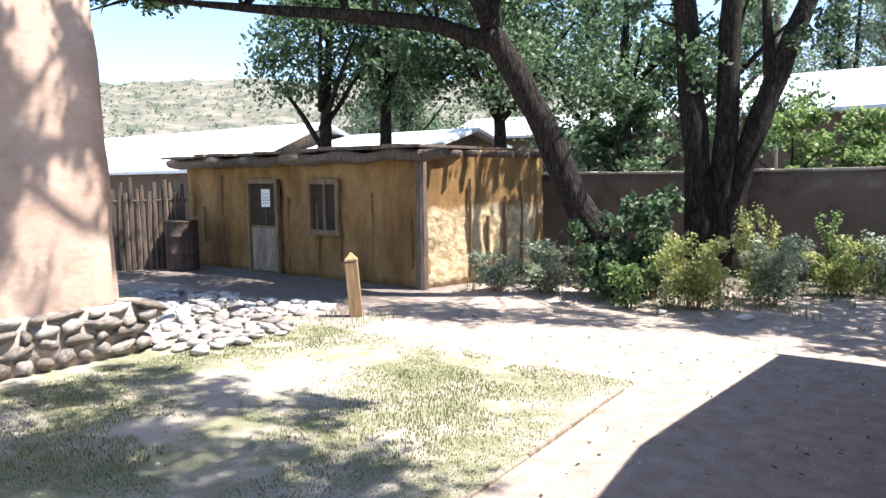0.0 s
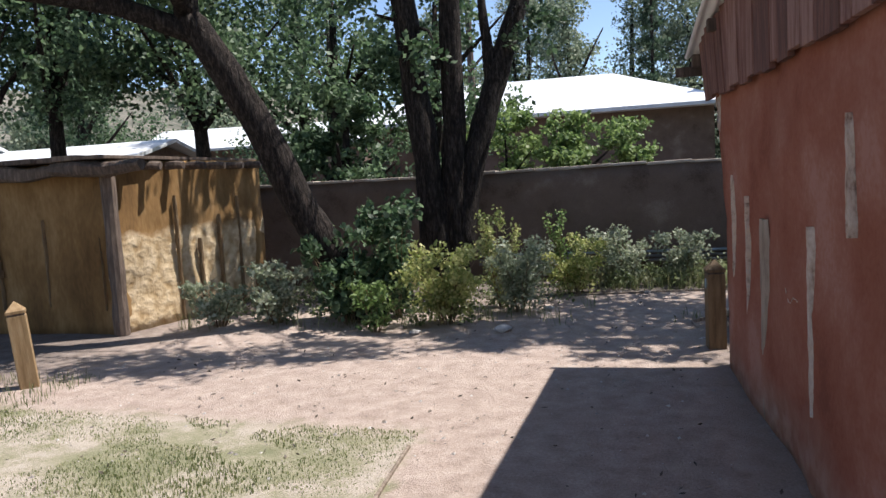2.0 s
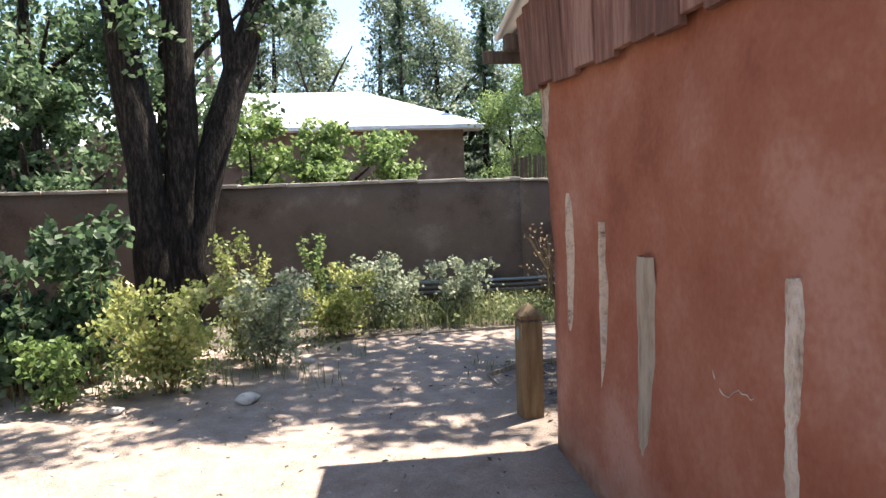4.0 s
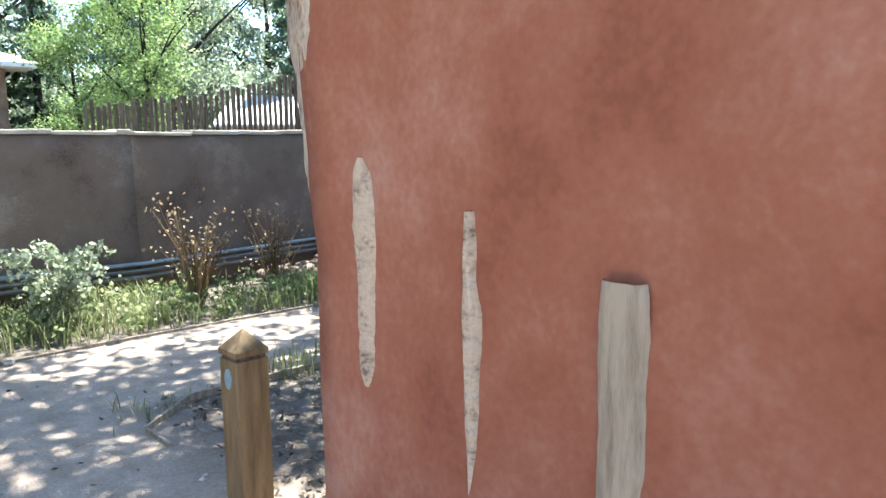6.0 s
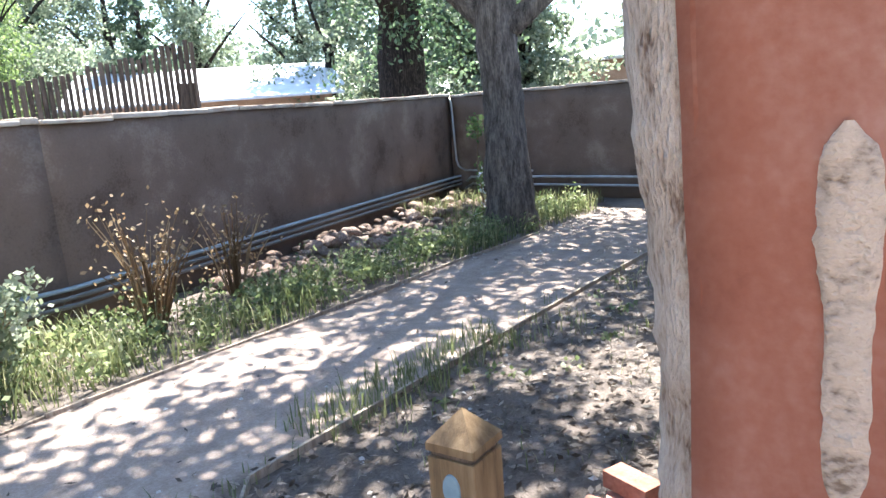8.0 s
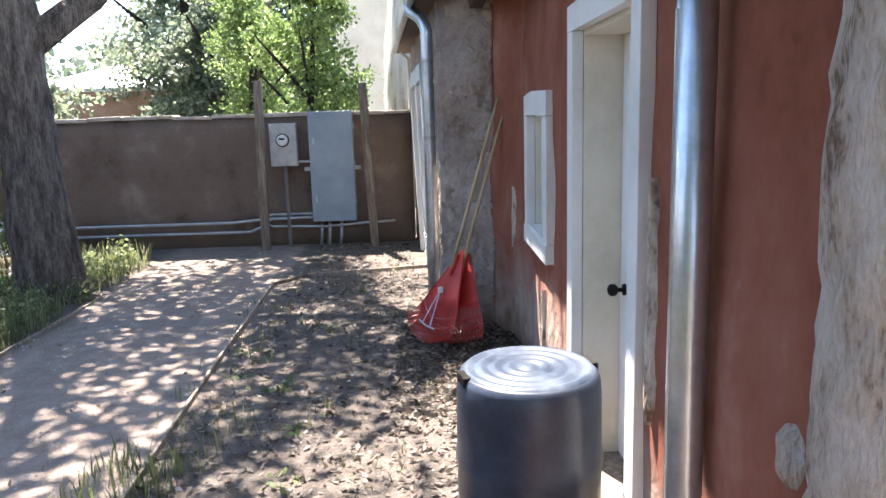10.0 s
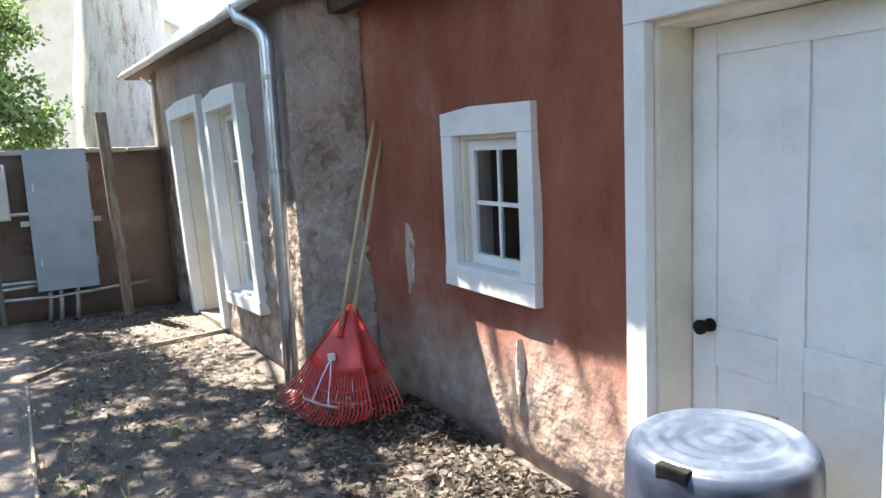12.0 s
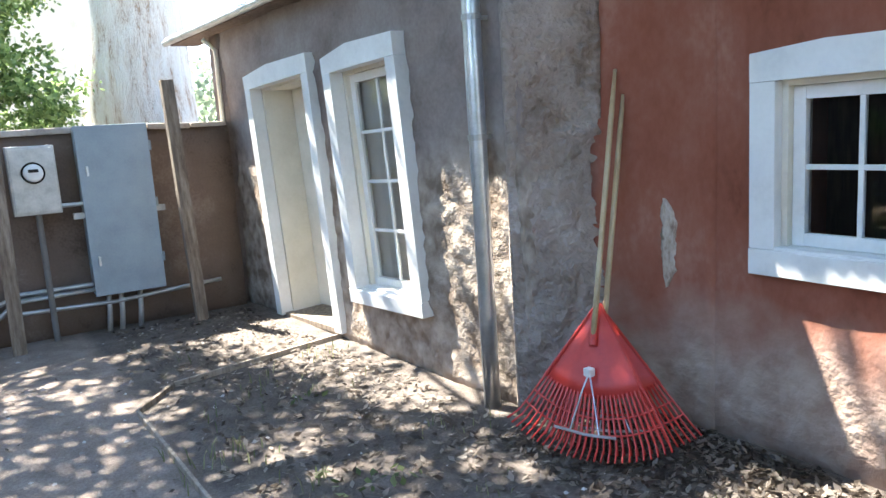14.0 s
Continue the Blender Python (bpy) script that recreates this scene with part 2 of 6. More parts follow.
# shed side: eroded lower coat, its cream also painting in the sun patch
M_OCHRE_WORN_SUNLIT = worn("ochre_mud_eroded_sunlit", (([(0.12, 0.066, 0.026), (0.21, 0.12, 0.047), (0.32, 0.2, 0.092)], 2.2, 0.95, 0.6, 30), dict(stretch=(1, 1, 0.35))), ((0.36, 0.25, 0.13), (0.62, 0.49, 0.32)), 1.2, 0.06, 0.5, 3.0)


# ---- mesh helpers ----
def link(name, bm, material, smooth=False):
    me = bpy.data.meshes.new(name)
    bm.normal_update()
    bm.to_mesh(me)
    bm.free()
    me.materials.append(material)
    if smooth:
        me.polygons.foreach_set("use_smooth", [True] * len(me.polygons))
    return new(name, me)


def part(name, bm, material, parent, label="", smooth=False):
    ob = link(name, bm, material, smooth)
    ob.parent = parent
    if label:
        tagged(ob, label)
    return ob


def empty(name, at=(0, 0, 0), rz=0, **tags):
    ob = new(name)
    ob.empty_display_size = 0.1
    ob.matrix_world = pose(*at, 0, 0, rz)
    return tagged(ob, **tags)


def box(lo, hi, bevel=0.0, bm=None):
    bm = bm or bmesh.new()
    made = bmesh.ops.create_cube(bm, size=1)["verts"]
    for v in made:
        v.co = Vector([lo[i] + (v.co[i] + 0.5) * (hi[i] - lo[i]) for i in range(3)])
    if bevel:
        es = list({e for v in made for e in v.link_edges})
        bmesh.ops.bevel(bm, geom=es, offset=bevel, segments=2, affect='EDGES', profile=0.6)
    return bm


def tube(points, radii, sides=10, bm=None, wobble=0.0, caps=True):
    """A tapered tube through points."""
    bm = bm or bmesh.new()
    pts = [Vector(p) for p in points]
    rings = []
    side = None
    for i, p in enumerate(pts):
        d = (pts[min(i + 1, len(pts) - 1)] - pts[max(i - 1, 0)]).normalized()
        if side is None:
            side = d.orthogonal().normalized()
        side = (side - d * side.dot(d)).normalized()
        other = d.cross(side)
        r = radii[i] if not isinstance(radii, (int, float)) else radii
        ring = []
        for k in range(sides):
            a = 2 * math.pi * k / sides
            q = r * (1 + wobble * noise.noise(p * 3 + Vector((k * 1.7, i * 0.6, 0))))
            ring.append(bm.verts.new(p + side * math.cos(a) * q + other * math.sin(a) * q))
        rings.append(ring)
    for a, b in zip(rings, rings[1:]):
        for k in range(sides):
            bm.faces.new((a[k], a[(k + 1) % sides], b[(k + 1) % sides], b[k]))
    if caps:
        bm.faces.new(list(reversed(rings[0])))
        bm.faces.new(rings[-1])
    return bm


def steps(a, b, n):
    return [a + (b - a) * i / n for i in range(n + 1)]


def panel(p0, p1, height, thick, openings=(), cell=0.15, rough=0.012, batter=0.0, top=None, seed=0.0, grain=0.0):
    """A plastered wall from p0 to p1 with openings (u0, u1, v0, v1) through it; its outer face lies to the right of the way p0 to p1."""
    bm = bmesh.new()
    p0, p1 = Vector((*p0, 0)), Vector((*p1, 0))
    length = (p1 - p0).length
    d = (p1 - p0) / length
    nrm = Vector((d.y, -d.x, 0))
    hf = top or (lambda u: height)
    us, vs = [0.0, length], [0.0, 1.0]
    for o in openings:
        us += [o[0], o[1]]
        vs += [o[2] / height, o[3] / height]
    us, vs = sorted(set(round(u, 4) for u in us)), sorted(set(round(v, 5) for v in vs))

    def fill(xs, c):
        out = []
        for a, b in zip(xs, xs[1:]):
            k = max(1, round((b - a) / c))
            out += steps(a, b, k)[:-1]
        return out + [xs[-1]]
    us, vs = fill(us, cell), fill(vs, cell / height)
    outer, inner = {}, {}
    for i, u in enumerate(us):
        for j, v in enumerate(vs):
            z = v * hf(u)
            q = p0 + d * u + Vector((0, 0, z))
            o = rough * (noise.noise(q * 1.3 + Vector((seed, 0, 0))) * 1.6 + noise.noise(q * 5.1) * 0.6) + batter * (1 - v) + grain * (noise.noise(q * 14) + noise.noise(q * 27))
            outer[i, j] = bm.verts.new(q + nrm * o - Vector((0, 0, 0.04 if j == 0 else 0)))
            inner[i, j] = bm.verts.new(q - nrm * thick - Vector((0, 0, 0.04 if j == 0 else 0)))

    def hole(i, j):
        if i < 0 or j < 0 or i >= len(us) - 1 or j >= len(vs) - 1:
            return True
        u, v = (us[i] + us[i + 1]) / 2, (vs[j] + vs[j + 1]) / 2 * height
        return any(o[0] < u < o[1] and o[2] < v < o[3] for o in openings)
    for i in range(len(us) - 1):
        for j in range(len(vs) - 1):
            if hole(i, j):
                continue
            bm.faces.new((outer[i + 1, j], outer[i, j], outer[i, j + 1], outer[i + 1, j + 1]))
            bm.faces.new((inner[i, j], inner[i + 1, j], inner[i + 1, j + 1], inner[i, j + 1]))
            for (a, b, ni, nj) in (((i, j), (i + 1, j), i, j - 1), ((i + 1, j), (i + 1, j + 1), i + 1, j), ((i + 1, j + 1), (i, j + 1), i, j + 1), ((i, j + 1), (i, j), i - 1, j)):
                if hole(ni, nj):
                    bm.faces.new((outer[a], outer[b], inner[b], inner[a]))
    bmesh.ops.recalc_face_normals(bm, faces=bm.faces)
    return bm


# ---- ground ----
def ground_material():
    m = bpy.data.materials.new("yard_ground")
    m.use_nodes = True
    n, l = m.node_tree.nodes, m.node_tree.links
    b = n["Principled BSDF"]
    b.inputs["Roughness"].default_value = 0.95
    tc = n.new("ShaderNodeTexCoord")

    def math_node(op, a, c=None):
        k = n.new("ShaderNodeMath")
        k.operation = op
        for s, v in zip(k.inputs, (a, c)):
            if v is None:
                continue
            if isinstance(v, (int, float)):
                s.default_value = v
            else:
                l.new(v, s)
        return k.outputs[0]

    def tex(scale, detail=5, rough=0.6):
        t = n.new("ShaderNodeTexNoise")
        t.inputs["Scale"].default_value, t.inputs["Detail"].default_value, t.inputs["Roughness"].default_value = scale, detail, rough
        l.new(tc.outputs["Object"], t.inputs["Vector"])
        return t.outputs[0]

    def ramp(fac, *stops):
        r = n.new("ShaderNodeValToRGB")
        e = r.color_ramp.elements
        e[0].position, e[0].color = stops[0][0], (*stops[0][1], 1)
        e[1].position, e[1].color = stops[-1][0], (*stops[-1][1], 1)
        for p, c in stops[1:-1]:
            e.new(p).color = (*c, 1)
        l.new(fac, r.inputs[0])
        return r.outputs[0]

    def mix(fac, a, c):
        k = n.new("ShaderNodeMixRGB")
        l.new(fac, k.inputs[0])
        l.new(a, k.inputs[1])
        l.new(c, k.inputs[2])
        return k.outputs[0]
    sep = n.new("ShaderNodeSeparateXYZ")
    l.new(tc.outputs["Object"], sep.inputs[0])
    x, y = sep.outputs[0], sep.outputs[1]
    coarse, mid, fine = tex(0.9), tex(6, 6), tex(60, 5, 0.7)
    grit = math_node('ADD', math_node('MULTIPLY', mid, 0.5), math_node('MULTIPLY', fine, 0.5))
    path = ramp(grit, (0.32, (0.23, 0.17, 0.138)), (0.5, (0.37, 0.29, 0.24)), (0.68, (0.51, 0.42, 0.36)))
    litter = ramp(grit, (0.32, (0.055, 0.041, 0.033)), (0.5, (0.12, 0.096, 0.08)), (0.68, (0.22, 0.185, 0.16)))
    lawn = ramp(math_node('ADD', math_node('MULTIPLY', coarse, 0.6), math_node('MULTIPLY', grit, 0.4)), (0.38, (0.15, 0.16, 0.08)), (0.47, (0.25, 0.235, 0.145)), (0.53, (0.4, 0.345, 0.28)), (0.7, (0.52, 0.455, 0.39)))
    wob = math_node('MULTIPLY', math_node('SUBTRACT', mid, 0.5), 0.5)

    def step(v, edge, soft):
        mr = n.new("ShaderNodeMapRange")
        mr.inputs[1].default_value, mr.inputs[2].default_value = edge - soft, edge + soft
        l.new(v, mr.inputs[0])
        return mr.outputs[0]
    xw, yw = math_node('ADD', x, wob), math_node('ADD', y, wob)
    # the lawn lies west of the path, south of the yard's earth
    in_lawn = math_node('MULTIPLY', math_node('SUBTRACT', 1.0, step(xw, -2.28, 0.06)), math_node('SUBTRACT', 1.0, step(math_node('ADD', yw, math_node('MULTIPLY', x, 0.12)), 5.0, 0.15)))
    # leaf litter between the edging and the house
    in_litter = math_node('MULTIPLY', step(xw, -0.1, 0.3), math_node('SUBTRACT', 1.0, step(math_node('SUBTRACT', y, math_node('MULTIPLY', x, 0.02)), 9.1, 0.05)))
    # earth below the weeds along the yard wall
    in_bed = step(math_node('SUBTRACT', yw, math_node('MULTIPLY', x, 0.04)), 10.62, 0.1)
    # dark earth along the shed's front, the shade there put into its colour
    in_shed_shade = math_node('MULTIPLY', math_node('SUBTRACT', 1.0, step(xw, -6.3, 0.5)), step(math_node('ADD', yw, math_node('MULTIPLY', x, 0.08)), 5.95, 0.25))
    path = mix(math_node('MULTIPLY', in_shed_shade, 0.8), path, litter)
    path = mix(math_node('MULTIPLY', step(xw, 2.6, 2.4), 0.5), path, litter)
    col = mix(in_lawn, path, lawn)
    col = mix(in_litter, col, litter)
    col = mix(in_bed, col, litter)
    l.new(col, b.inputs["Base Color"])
    bp = n.new("ShaderNodeBump")
    bp.inputs["Strength"].default_value, bp.inputs["Distance"].default_value = 0.9, 0.04
    l.new(grit, bp.inputs["Height"])
    l.new(bp.outputs[0], b.inputs["Normal"])
    return m


def build_ground():
    def axis(lo, hi, c):
        k = steps(lo, hi, round((hi - lo) / c))
        return [-900, -300, -120, -60, -40] + [v for v in (lo - 12, lo - 6, lo - 3) if v > -40] + k + [hi + 3, hi + 6, hi + 12, 60, 120, 300, 900]
    xs, ys = sorted(set(axis(-14, 10, 0.25))), sorted(set(axis(-2, 14.5, 0.25)))
    verts = [(x, y, 0.02 * noise.noise(Vector((x * 0.7, y * 0.7, 0))) + 0.008 * noise.noise(Vector((x * 3, y * 3, 3))) if abs(x) < 16 and abs(y) < 17 else 0) for y in ys for x in xs]
    w = len(xs)
    faces = [(j * w + i, j * w + i + 1, (j + 1) * w + i + 1, (j + 1) * w + i) for j in range(len(ys) - 1) for i in range(w - 1)]
    me = bpy.data.meshes.new("ground")
    me.from_pydata(verts, [], faces)
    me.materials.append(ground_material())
    me.polygons.foreach_set("use_smooth", [True] * len(me.polygons))
    return tagged(new("ground", me), "packed tan earth yard with patchy lawn and leaf litter", "ground", kind="structure")


build_ground()

# ---- house with red plaster ----
def roof_z(y):
    """Underside of the house's low gable roof."""
    return 2.495 + 0.207 * (7.43 - y) if y > 4.62 else 3.076 - 0.18 * (4.62 - y)


def flare(ob):
    """The house corner leans out towards its top."""
    for v in ob.data.vertices:
        x, y, z = v.co
        k = max(0.0, min(1.0, (y - 5.9) / 1.0)) * max(0.0, min(1.0, 1.3 - x / 0.9))
        k *= max(0.0, (z - 0.85) / 1.3) ** 1.3
        v.co.x -= 0.08 * k
        v.co.y += 0.02 * k
    return ob


DOOR = (1.29, 2.21)
WIN = (3.045, 3.675)
house_w = tagged(link("wall_gable", panel((-0.1, 6.9), (-0.1, 1.9), 2.5, 0.35, cell=0.12, rough=0.02, batter=0.05), M_RED_GABLE, True), "red mud plaster gable wall with peeled strips showing logs", "wall", kind="structure")
house_n = tagged(link("wall_north", panel((4.7, 7.0), (0.2, 7.0), 2.56, 0.35, [(4.7 - DOOR[1], 4.7 - DOOR[0], 0.0, 2.0), (4.7 - WIN[1], 4.7 - WIN[0], 0.92, 1.635)], cell=0.12, rough=0.018, batter=0.03, seed=5), M_RED_WORN, True), "red mud plaster house wall, worn pale at its foot", "wall", kind="structure")
flare(house_w)
for v in house_n.data.vertices:
    if v.co.x < 0.6 and v.co.y > 6.9:
        v.co.y -= 0.055 * min(1.0, (0.6 - v.co.x) / 0.3)
corner_ob = tagged(link("wall_corner", panel((0.22, 6.98), (-0.12, 6.86), 2.5, 0.2, cell=0.1, rough=0.01, batter=0.03), M_RED, True), "red plastered house corner", "wall", kind="structure")
flare(corner_ob)
house_g = tagged(link("wall_east", panel((9.0, 7.83), (4.74, 7.572), 2.6, 0.35, [(0.97, 2.1, 0.0, 2.0), (2.45, 3.22, 0.42, 1.98)], cell=0.05, rough=0.02, batter=-0.03, seed=9, grain=0.014), M_GREY_WORN, True), "grey brown plaster house wall with rough flaking lower half", "wall", kind="structure")
tagged(link("wall_east_end", panel((9.0, 4.0), (9.0, 7.83), 2.6, 0.3, cell=0.4, rough=0.02, seed=9), M_GREY_PLASTER, True), "grey brown plaster house wall", "wall", kind="structure")
tagged(link("wall_buttress", panel((4.8, 7.59), (4.56, 7.17), 2.56, 0.15, cell=0.025, rough=0.03, batter=0.04, seed=3, grain=0.024), M_ROUGH_PLASTER, True), "rough crumbling mud plaster buttress", "wall", kind="structure")
bm = panel((4.6, 7.0), (3.98, 7.0), 2.56, 0.1, cell=0.06, rough=0.018, batter=0.03, seed=5)
for v in bm.verts:
    v.co.y += 0.19 * max(0.0, (v.co.x - 3.98) / 0.62) ** 2 + 0.004
tagged(link("wall_north_wing", bm, M_RED_WORN, True), "red mud plaster curving out to the buttress", "wall", kind="structure")
tagged(link("wall_south", panel((0.2, 1.9), (9.0, 1.9), 2.4, 0.3, cell=0.6, rough=0.02), M_RED, True), "red plastered house wall", "wall", kind="structure")
tagged(link("floor_house", box((0.2, 2.2, 0.005), (9.0, 6.7, 0.02)), M_DARKWOOD), "dark wooden house floor", "floor", kind="structure")
tagged(link("ceiling_house", box((0.2, 2.2, 2.4), (8.9, 6.7, 2.43)), M_DARKWOOD), "dark board ceiling", "ceiling", kind="structure")


tagged(link("wall_inner", box((0.35, 5.5, 0.0), (8.7, 5.6, 2.4)), M_DARKWOOD), "dark inner wall of the room", "wall", kind="structure")
tagged(link("wall_inner_west", box((2.55, 5.61, 0.0), (2.62, 6.64, 2.4)), M_DARKWOOD), "dark inner wall of the room", "wall", kind="structure")
tagged(link("wall_inner_east", box((4.6, 5.61, 0.0), (4.67, 6.64, 2.4)), M_DARKWOOD), "dark inner wall of the room", "wall", kind="structure")


def corrugated(x0, x1, y0, y1, z0, z1, pitch=0.08, deep=0.011, thick=0.004):
    """A corrugated sheet whose ribs run up the slope from y0 to y1."""
    nx = int((x1 - x0) / pitch * 6)
    verts, faces = [], []
    for k in (0, 1):
        for x in steps(x0, x1, nx):
            w = deep * math.sin(2 * math.pi * x / pitch)
            for y, z in ((y0, z0), (y1, z1)):
                verts.append((x, y, z + w - k * thick))
    m = 2 * (nx + 1)
    for i in range(nx):
        a = 2 * i
        faces += [(a, a + 2, a + 3, a + 1), (m + a, m + a + 1, m + a + 3, m + a + 2), (a, m + a, m + a + 2, a + 2), (a + 1, a + 3, m + a + 3, m + a + 1)]
    bm = bmesh.new()
    vs = [bm.verts.new(v) for v in verts]
    for f in faces:
        bm.faces.new([vs[i] for i in f])
    return bm


roof = empty("roof_house", (0, 0, 0), label="weathered corrugated tin roof with dark beam ends", category="roof", kind="structure")
part("sheet", corrugated(-0.36, 4.75, 7.43, 4.62, 2.52, 3.1), M_TIN, roof)
part("sheet", corrugated(-0.36, 4.75, 1.5, 4.62, 2.52, 3.1), M_TIN, roof)
part("purlin", box((-0.32, 7.24, 2.42), (4.7, 7.34, 2.52), 0.008), M_DARKWOOD, roof)
part("purlin", box((-0.3, 6.5, 2.57), (0.0, 6.58, 2.66), 0.008), M_DARKWOOD, roof)
part("fascia", box((-0.44, 7.385, 2.36), (0.9, 7.42, 2.44), 0.005), M_DARKWOOD, roof)
bm = corrugated(4.5, 9.75, 7.9, 4.6, 2.57, 3.6)
for v in bm.verts:
    v.co.y += 0.0606 * (v.co.x - 7.0)
part("sheet", bm, M_TIN, roof)
bm = box((4.6, 7.6, 2.5), (9.65, 7.87, 2.53), 0.004)
for v in bm.verts:
    v.co.y += 0.0606 * (v.co.x - 7.0)
part("soffit", bm, M_DARKWOOD, roof)
part("gutter", tube([(4.5, 7.75, 2.53), (9.7, 8.07, 2.53)], 0.032, 10), M_CONDUIT, roof)
rng = random.Random(4)
y = 7.1
while y > 1.9:
    w = rng.uniform(0.13, 0.24)
    bm = box((-0.165 - rng.uniform(0, 0.012), y - w + 0.006, 2.13 + rng.uniform(-0.025, 0.02)), (-0.135, y, roof_z(y - w / 2) + 0.0), 0.004)
    flare(part("board", bm, M_REDBOARD, house_w))
    y -= w


def strip_mesh(u_dir, n_dir, at, z0, z1, width, seed, bulge=0.014, taper=0.5, lean=0.0, outline=None, ragged=1.0):
    """A long ragged patch where the plaster has fallen and a log shows: rounded, uneven, narrowing at its ends or after an outline of (height, width) shares."""
    bm = bmesh.new()
    u, n, at = Vector(u_dir), Vector(n_dir), Vector(at)
    rows = max(8, int((z1 - z0) / 0.022))
    grid = []
    for i in range(rows + 1):
        f = i / rows
        z = z0 + (z1 - z0) * f
        end = min(1.0, min(f, 1 - f) * rows * 0.25 + (1 - taper))
        if outline:
            end = np.interp(f, [o[0] for o in outline], [o[1] for o in outline])
        half = width / 2 * end * (1 + ragged * (0.25 * noise.noise(Vector((seed, z * 6, 0))) + 0.22 * noise.noise(Vector((seed, z * 23, 4)))))
        mid = ragged * 0.16 * width * noise.noise(Vector((seed + 9, z * 4, 0))) + lean * (f - 0.5)
        row = []
        for k in range(9):
            s_ = (k - 4) / 4
            edge = ragged * (0.3 * half * noise.noise(Vector((seed, z * 16, s_ * 3))) + 0.3 * half * noise.noise(Vector((seed, z * 41, s_ * 5))))
            h = bulge * (1 - s_ * s_) + 0.006 * noise.noise(Vector((s_ * 2, z * 9, seed))) - (0.03 if abs(s_) > 0.99 else 0)
            row.append(bm.verts.new(at + u * (mid + s_ * half + edge) + n * h + Vector((0, 0, z))))
        grid.append(row)
    for a, b in zip(grid, grid[1:]):
        for k in range(8):
            bm.faces.new((a[k], a[k + 1], b[k + 1], b[k]))
    bmesh.ops.recalc_face_normals(bm, faces=bm.faces)
    return bm


# where each strip of plaster fell: place along the wall, foot, head, width, lean, outline from foot to head, raggedness
STRIPS = [(6.605, 0.765, 1.525, 0.12, 0.012, ((0, 0.35), (0.03, 0.75), (0.08, 0.85), (0.6, 0.86), (0.67, 1.12), (0.88, 1.18), (0.95, 0.85), (1, 0.15)), 0.4, M_BARED),
          (6.095, 0.57, 1.385, 0.052, 0.01, ((0, 0.25), (0.03, 0.6), (0.3, 0.9), (0.6, 1.1), (0.66, 1.2), (0.75, 0.8), (0.9, 0.6), (1, 0.3)), 0.45, M_BARED),
          (5.595, -0.02, 1.26, 0.13, 0.0, ((0, 1), (0.97, 0.98), (1, 0.9)), 0.12, M_WOOD),
          (4.56, 0.36, 1.285, 0.062, 0.015, ((0, 0.7), (0.3, 1.0), (0.85, 0.95), (0.97, 0.75), (1, 0.4)), 0.8, M_LOG),
          (4.0, 1.28, 1.78, 0.055, 0.0, ((0, 0.3), (0.2, 1.0), (0.7, 0.9), (1, 0.4)), 0.7, M_LOG)]
for k, (y, z0, z1, w, lean_, outline_, ragged_, mat_) in enumerate(STRIPS):
    t = 1 - (z0 + z1) / 4.6
    part("exposed_log", strip_mesh((0, 1, 0), (-1, 0, 0), (-0.13 - 0.02 * t, y, 0), z0, z1, w, k * 5.3, 0.008, 0.5, lean_, outline_, ragged_), mat_, house_w, "grey weathered post showing through the plaster" if k == 2 else "pale peeled log showing through the plaster", True)
for k, (x, z0, z1, w) in enumerate([(1.105, 0.66, 1.45, 0.075), (4.235, 0.68, 1.12, 0.12), (3.1, 0.24, 0.62, 0.085)]):
    part("exposed_log", strip_mesh((1, 0, 0), (0, 1, 0), (x, (7.03, 7.066, 7.035)[k], 0), z0, z1, w, 40 + k * 3.7, 0.02, 0.95), M_LOG, house_n, "pale peeled log showing through the plaster", True)
for k, pts in enumerate(([(4.985, 0.925), (4.97, 0.9)], [(4.94, 0.875), (4.92, 0.862), (4.88, 0.862), (4.85, 0.885), (4.82, 0.902), (4.8, 0.895), (4.77, 0.9), (4.75, 0.89), (4.73, 0.9)])):
    part("scratch", tube([(-0.153, y, z) for y, z in pts], 0.002, 5), M_LOG, house_w, "thin white scratch in the plaster")
# corner log: its axis and radius
LOG = (0.09, 6.885, 0.175)
knot = bmesh.new()
bmesh.ops.create_icosphere(knot, subdivisions=3, radius=0.07)
for v in knot.verts:
    q = v.co.copy()
    v.co = Vector((0.32 + q.x * 0.75, 6.96 + q.y * 0.7, 0.93 + q.z * 1.2)) + 0.012 * Vector((0, 1, 0)) * noise.noise(q * 30)
log_pts = [(LOG[0] + 0.008 * math.sin(z * 3) - 0.112 * max(0.0, (z - 0.85) / 1.3) ** 1.2, LOG[1] + 0.035 * max(0.0, z - 1.2) + 0.008 * math.sin(z * 5), z) for z in steps(0.4, 2.48, 48)]
part("corner_log", tube(log_pts, [LOG[2] + 0.016 * noise.noise(Vector((0, 0, z * 2.3))) + 0.008 * noise.noise(Vector((3, 0, z * 7))) for i, (a, b, z) in enumerate(log_pts)], 32, wobble=0.1), M_CORNERLOG, house_n, "gnarled pale corner log with knots", True)
part("knot", knot, M_CORNERLOG, house_n, "sawn knot of the corner log", True)


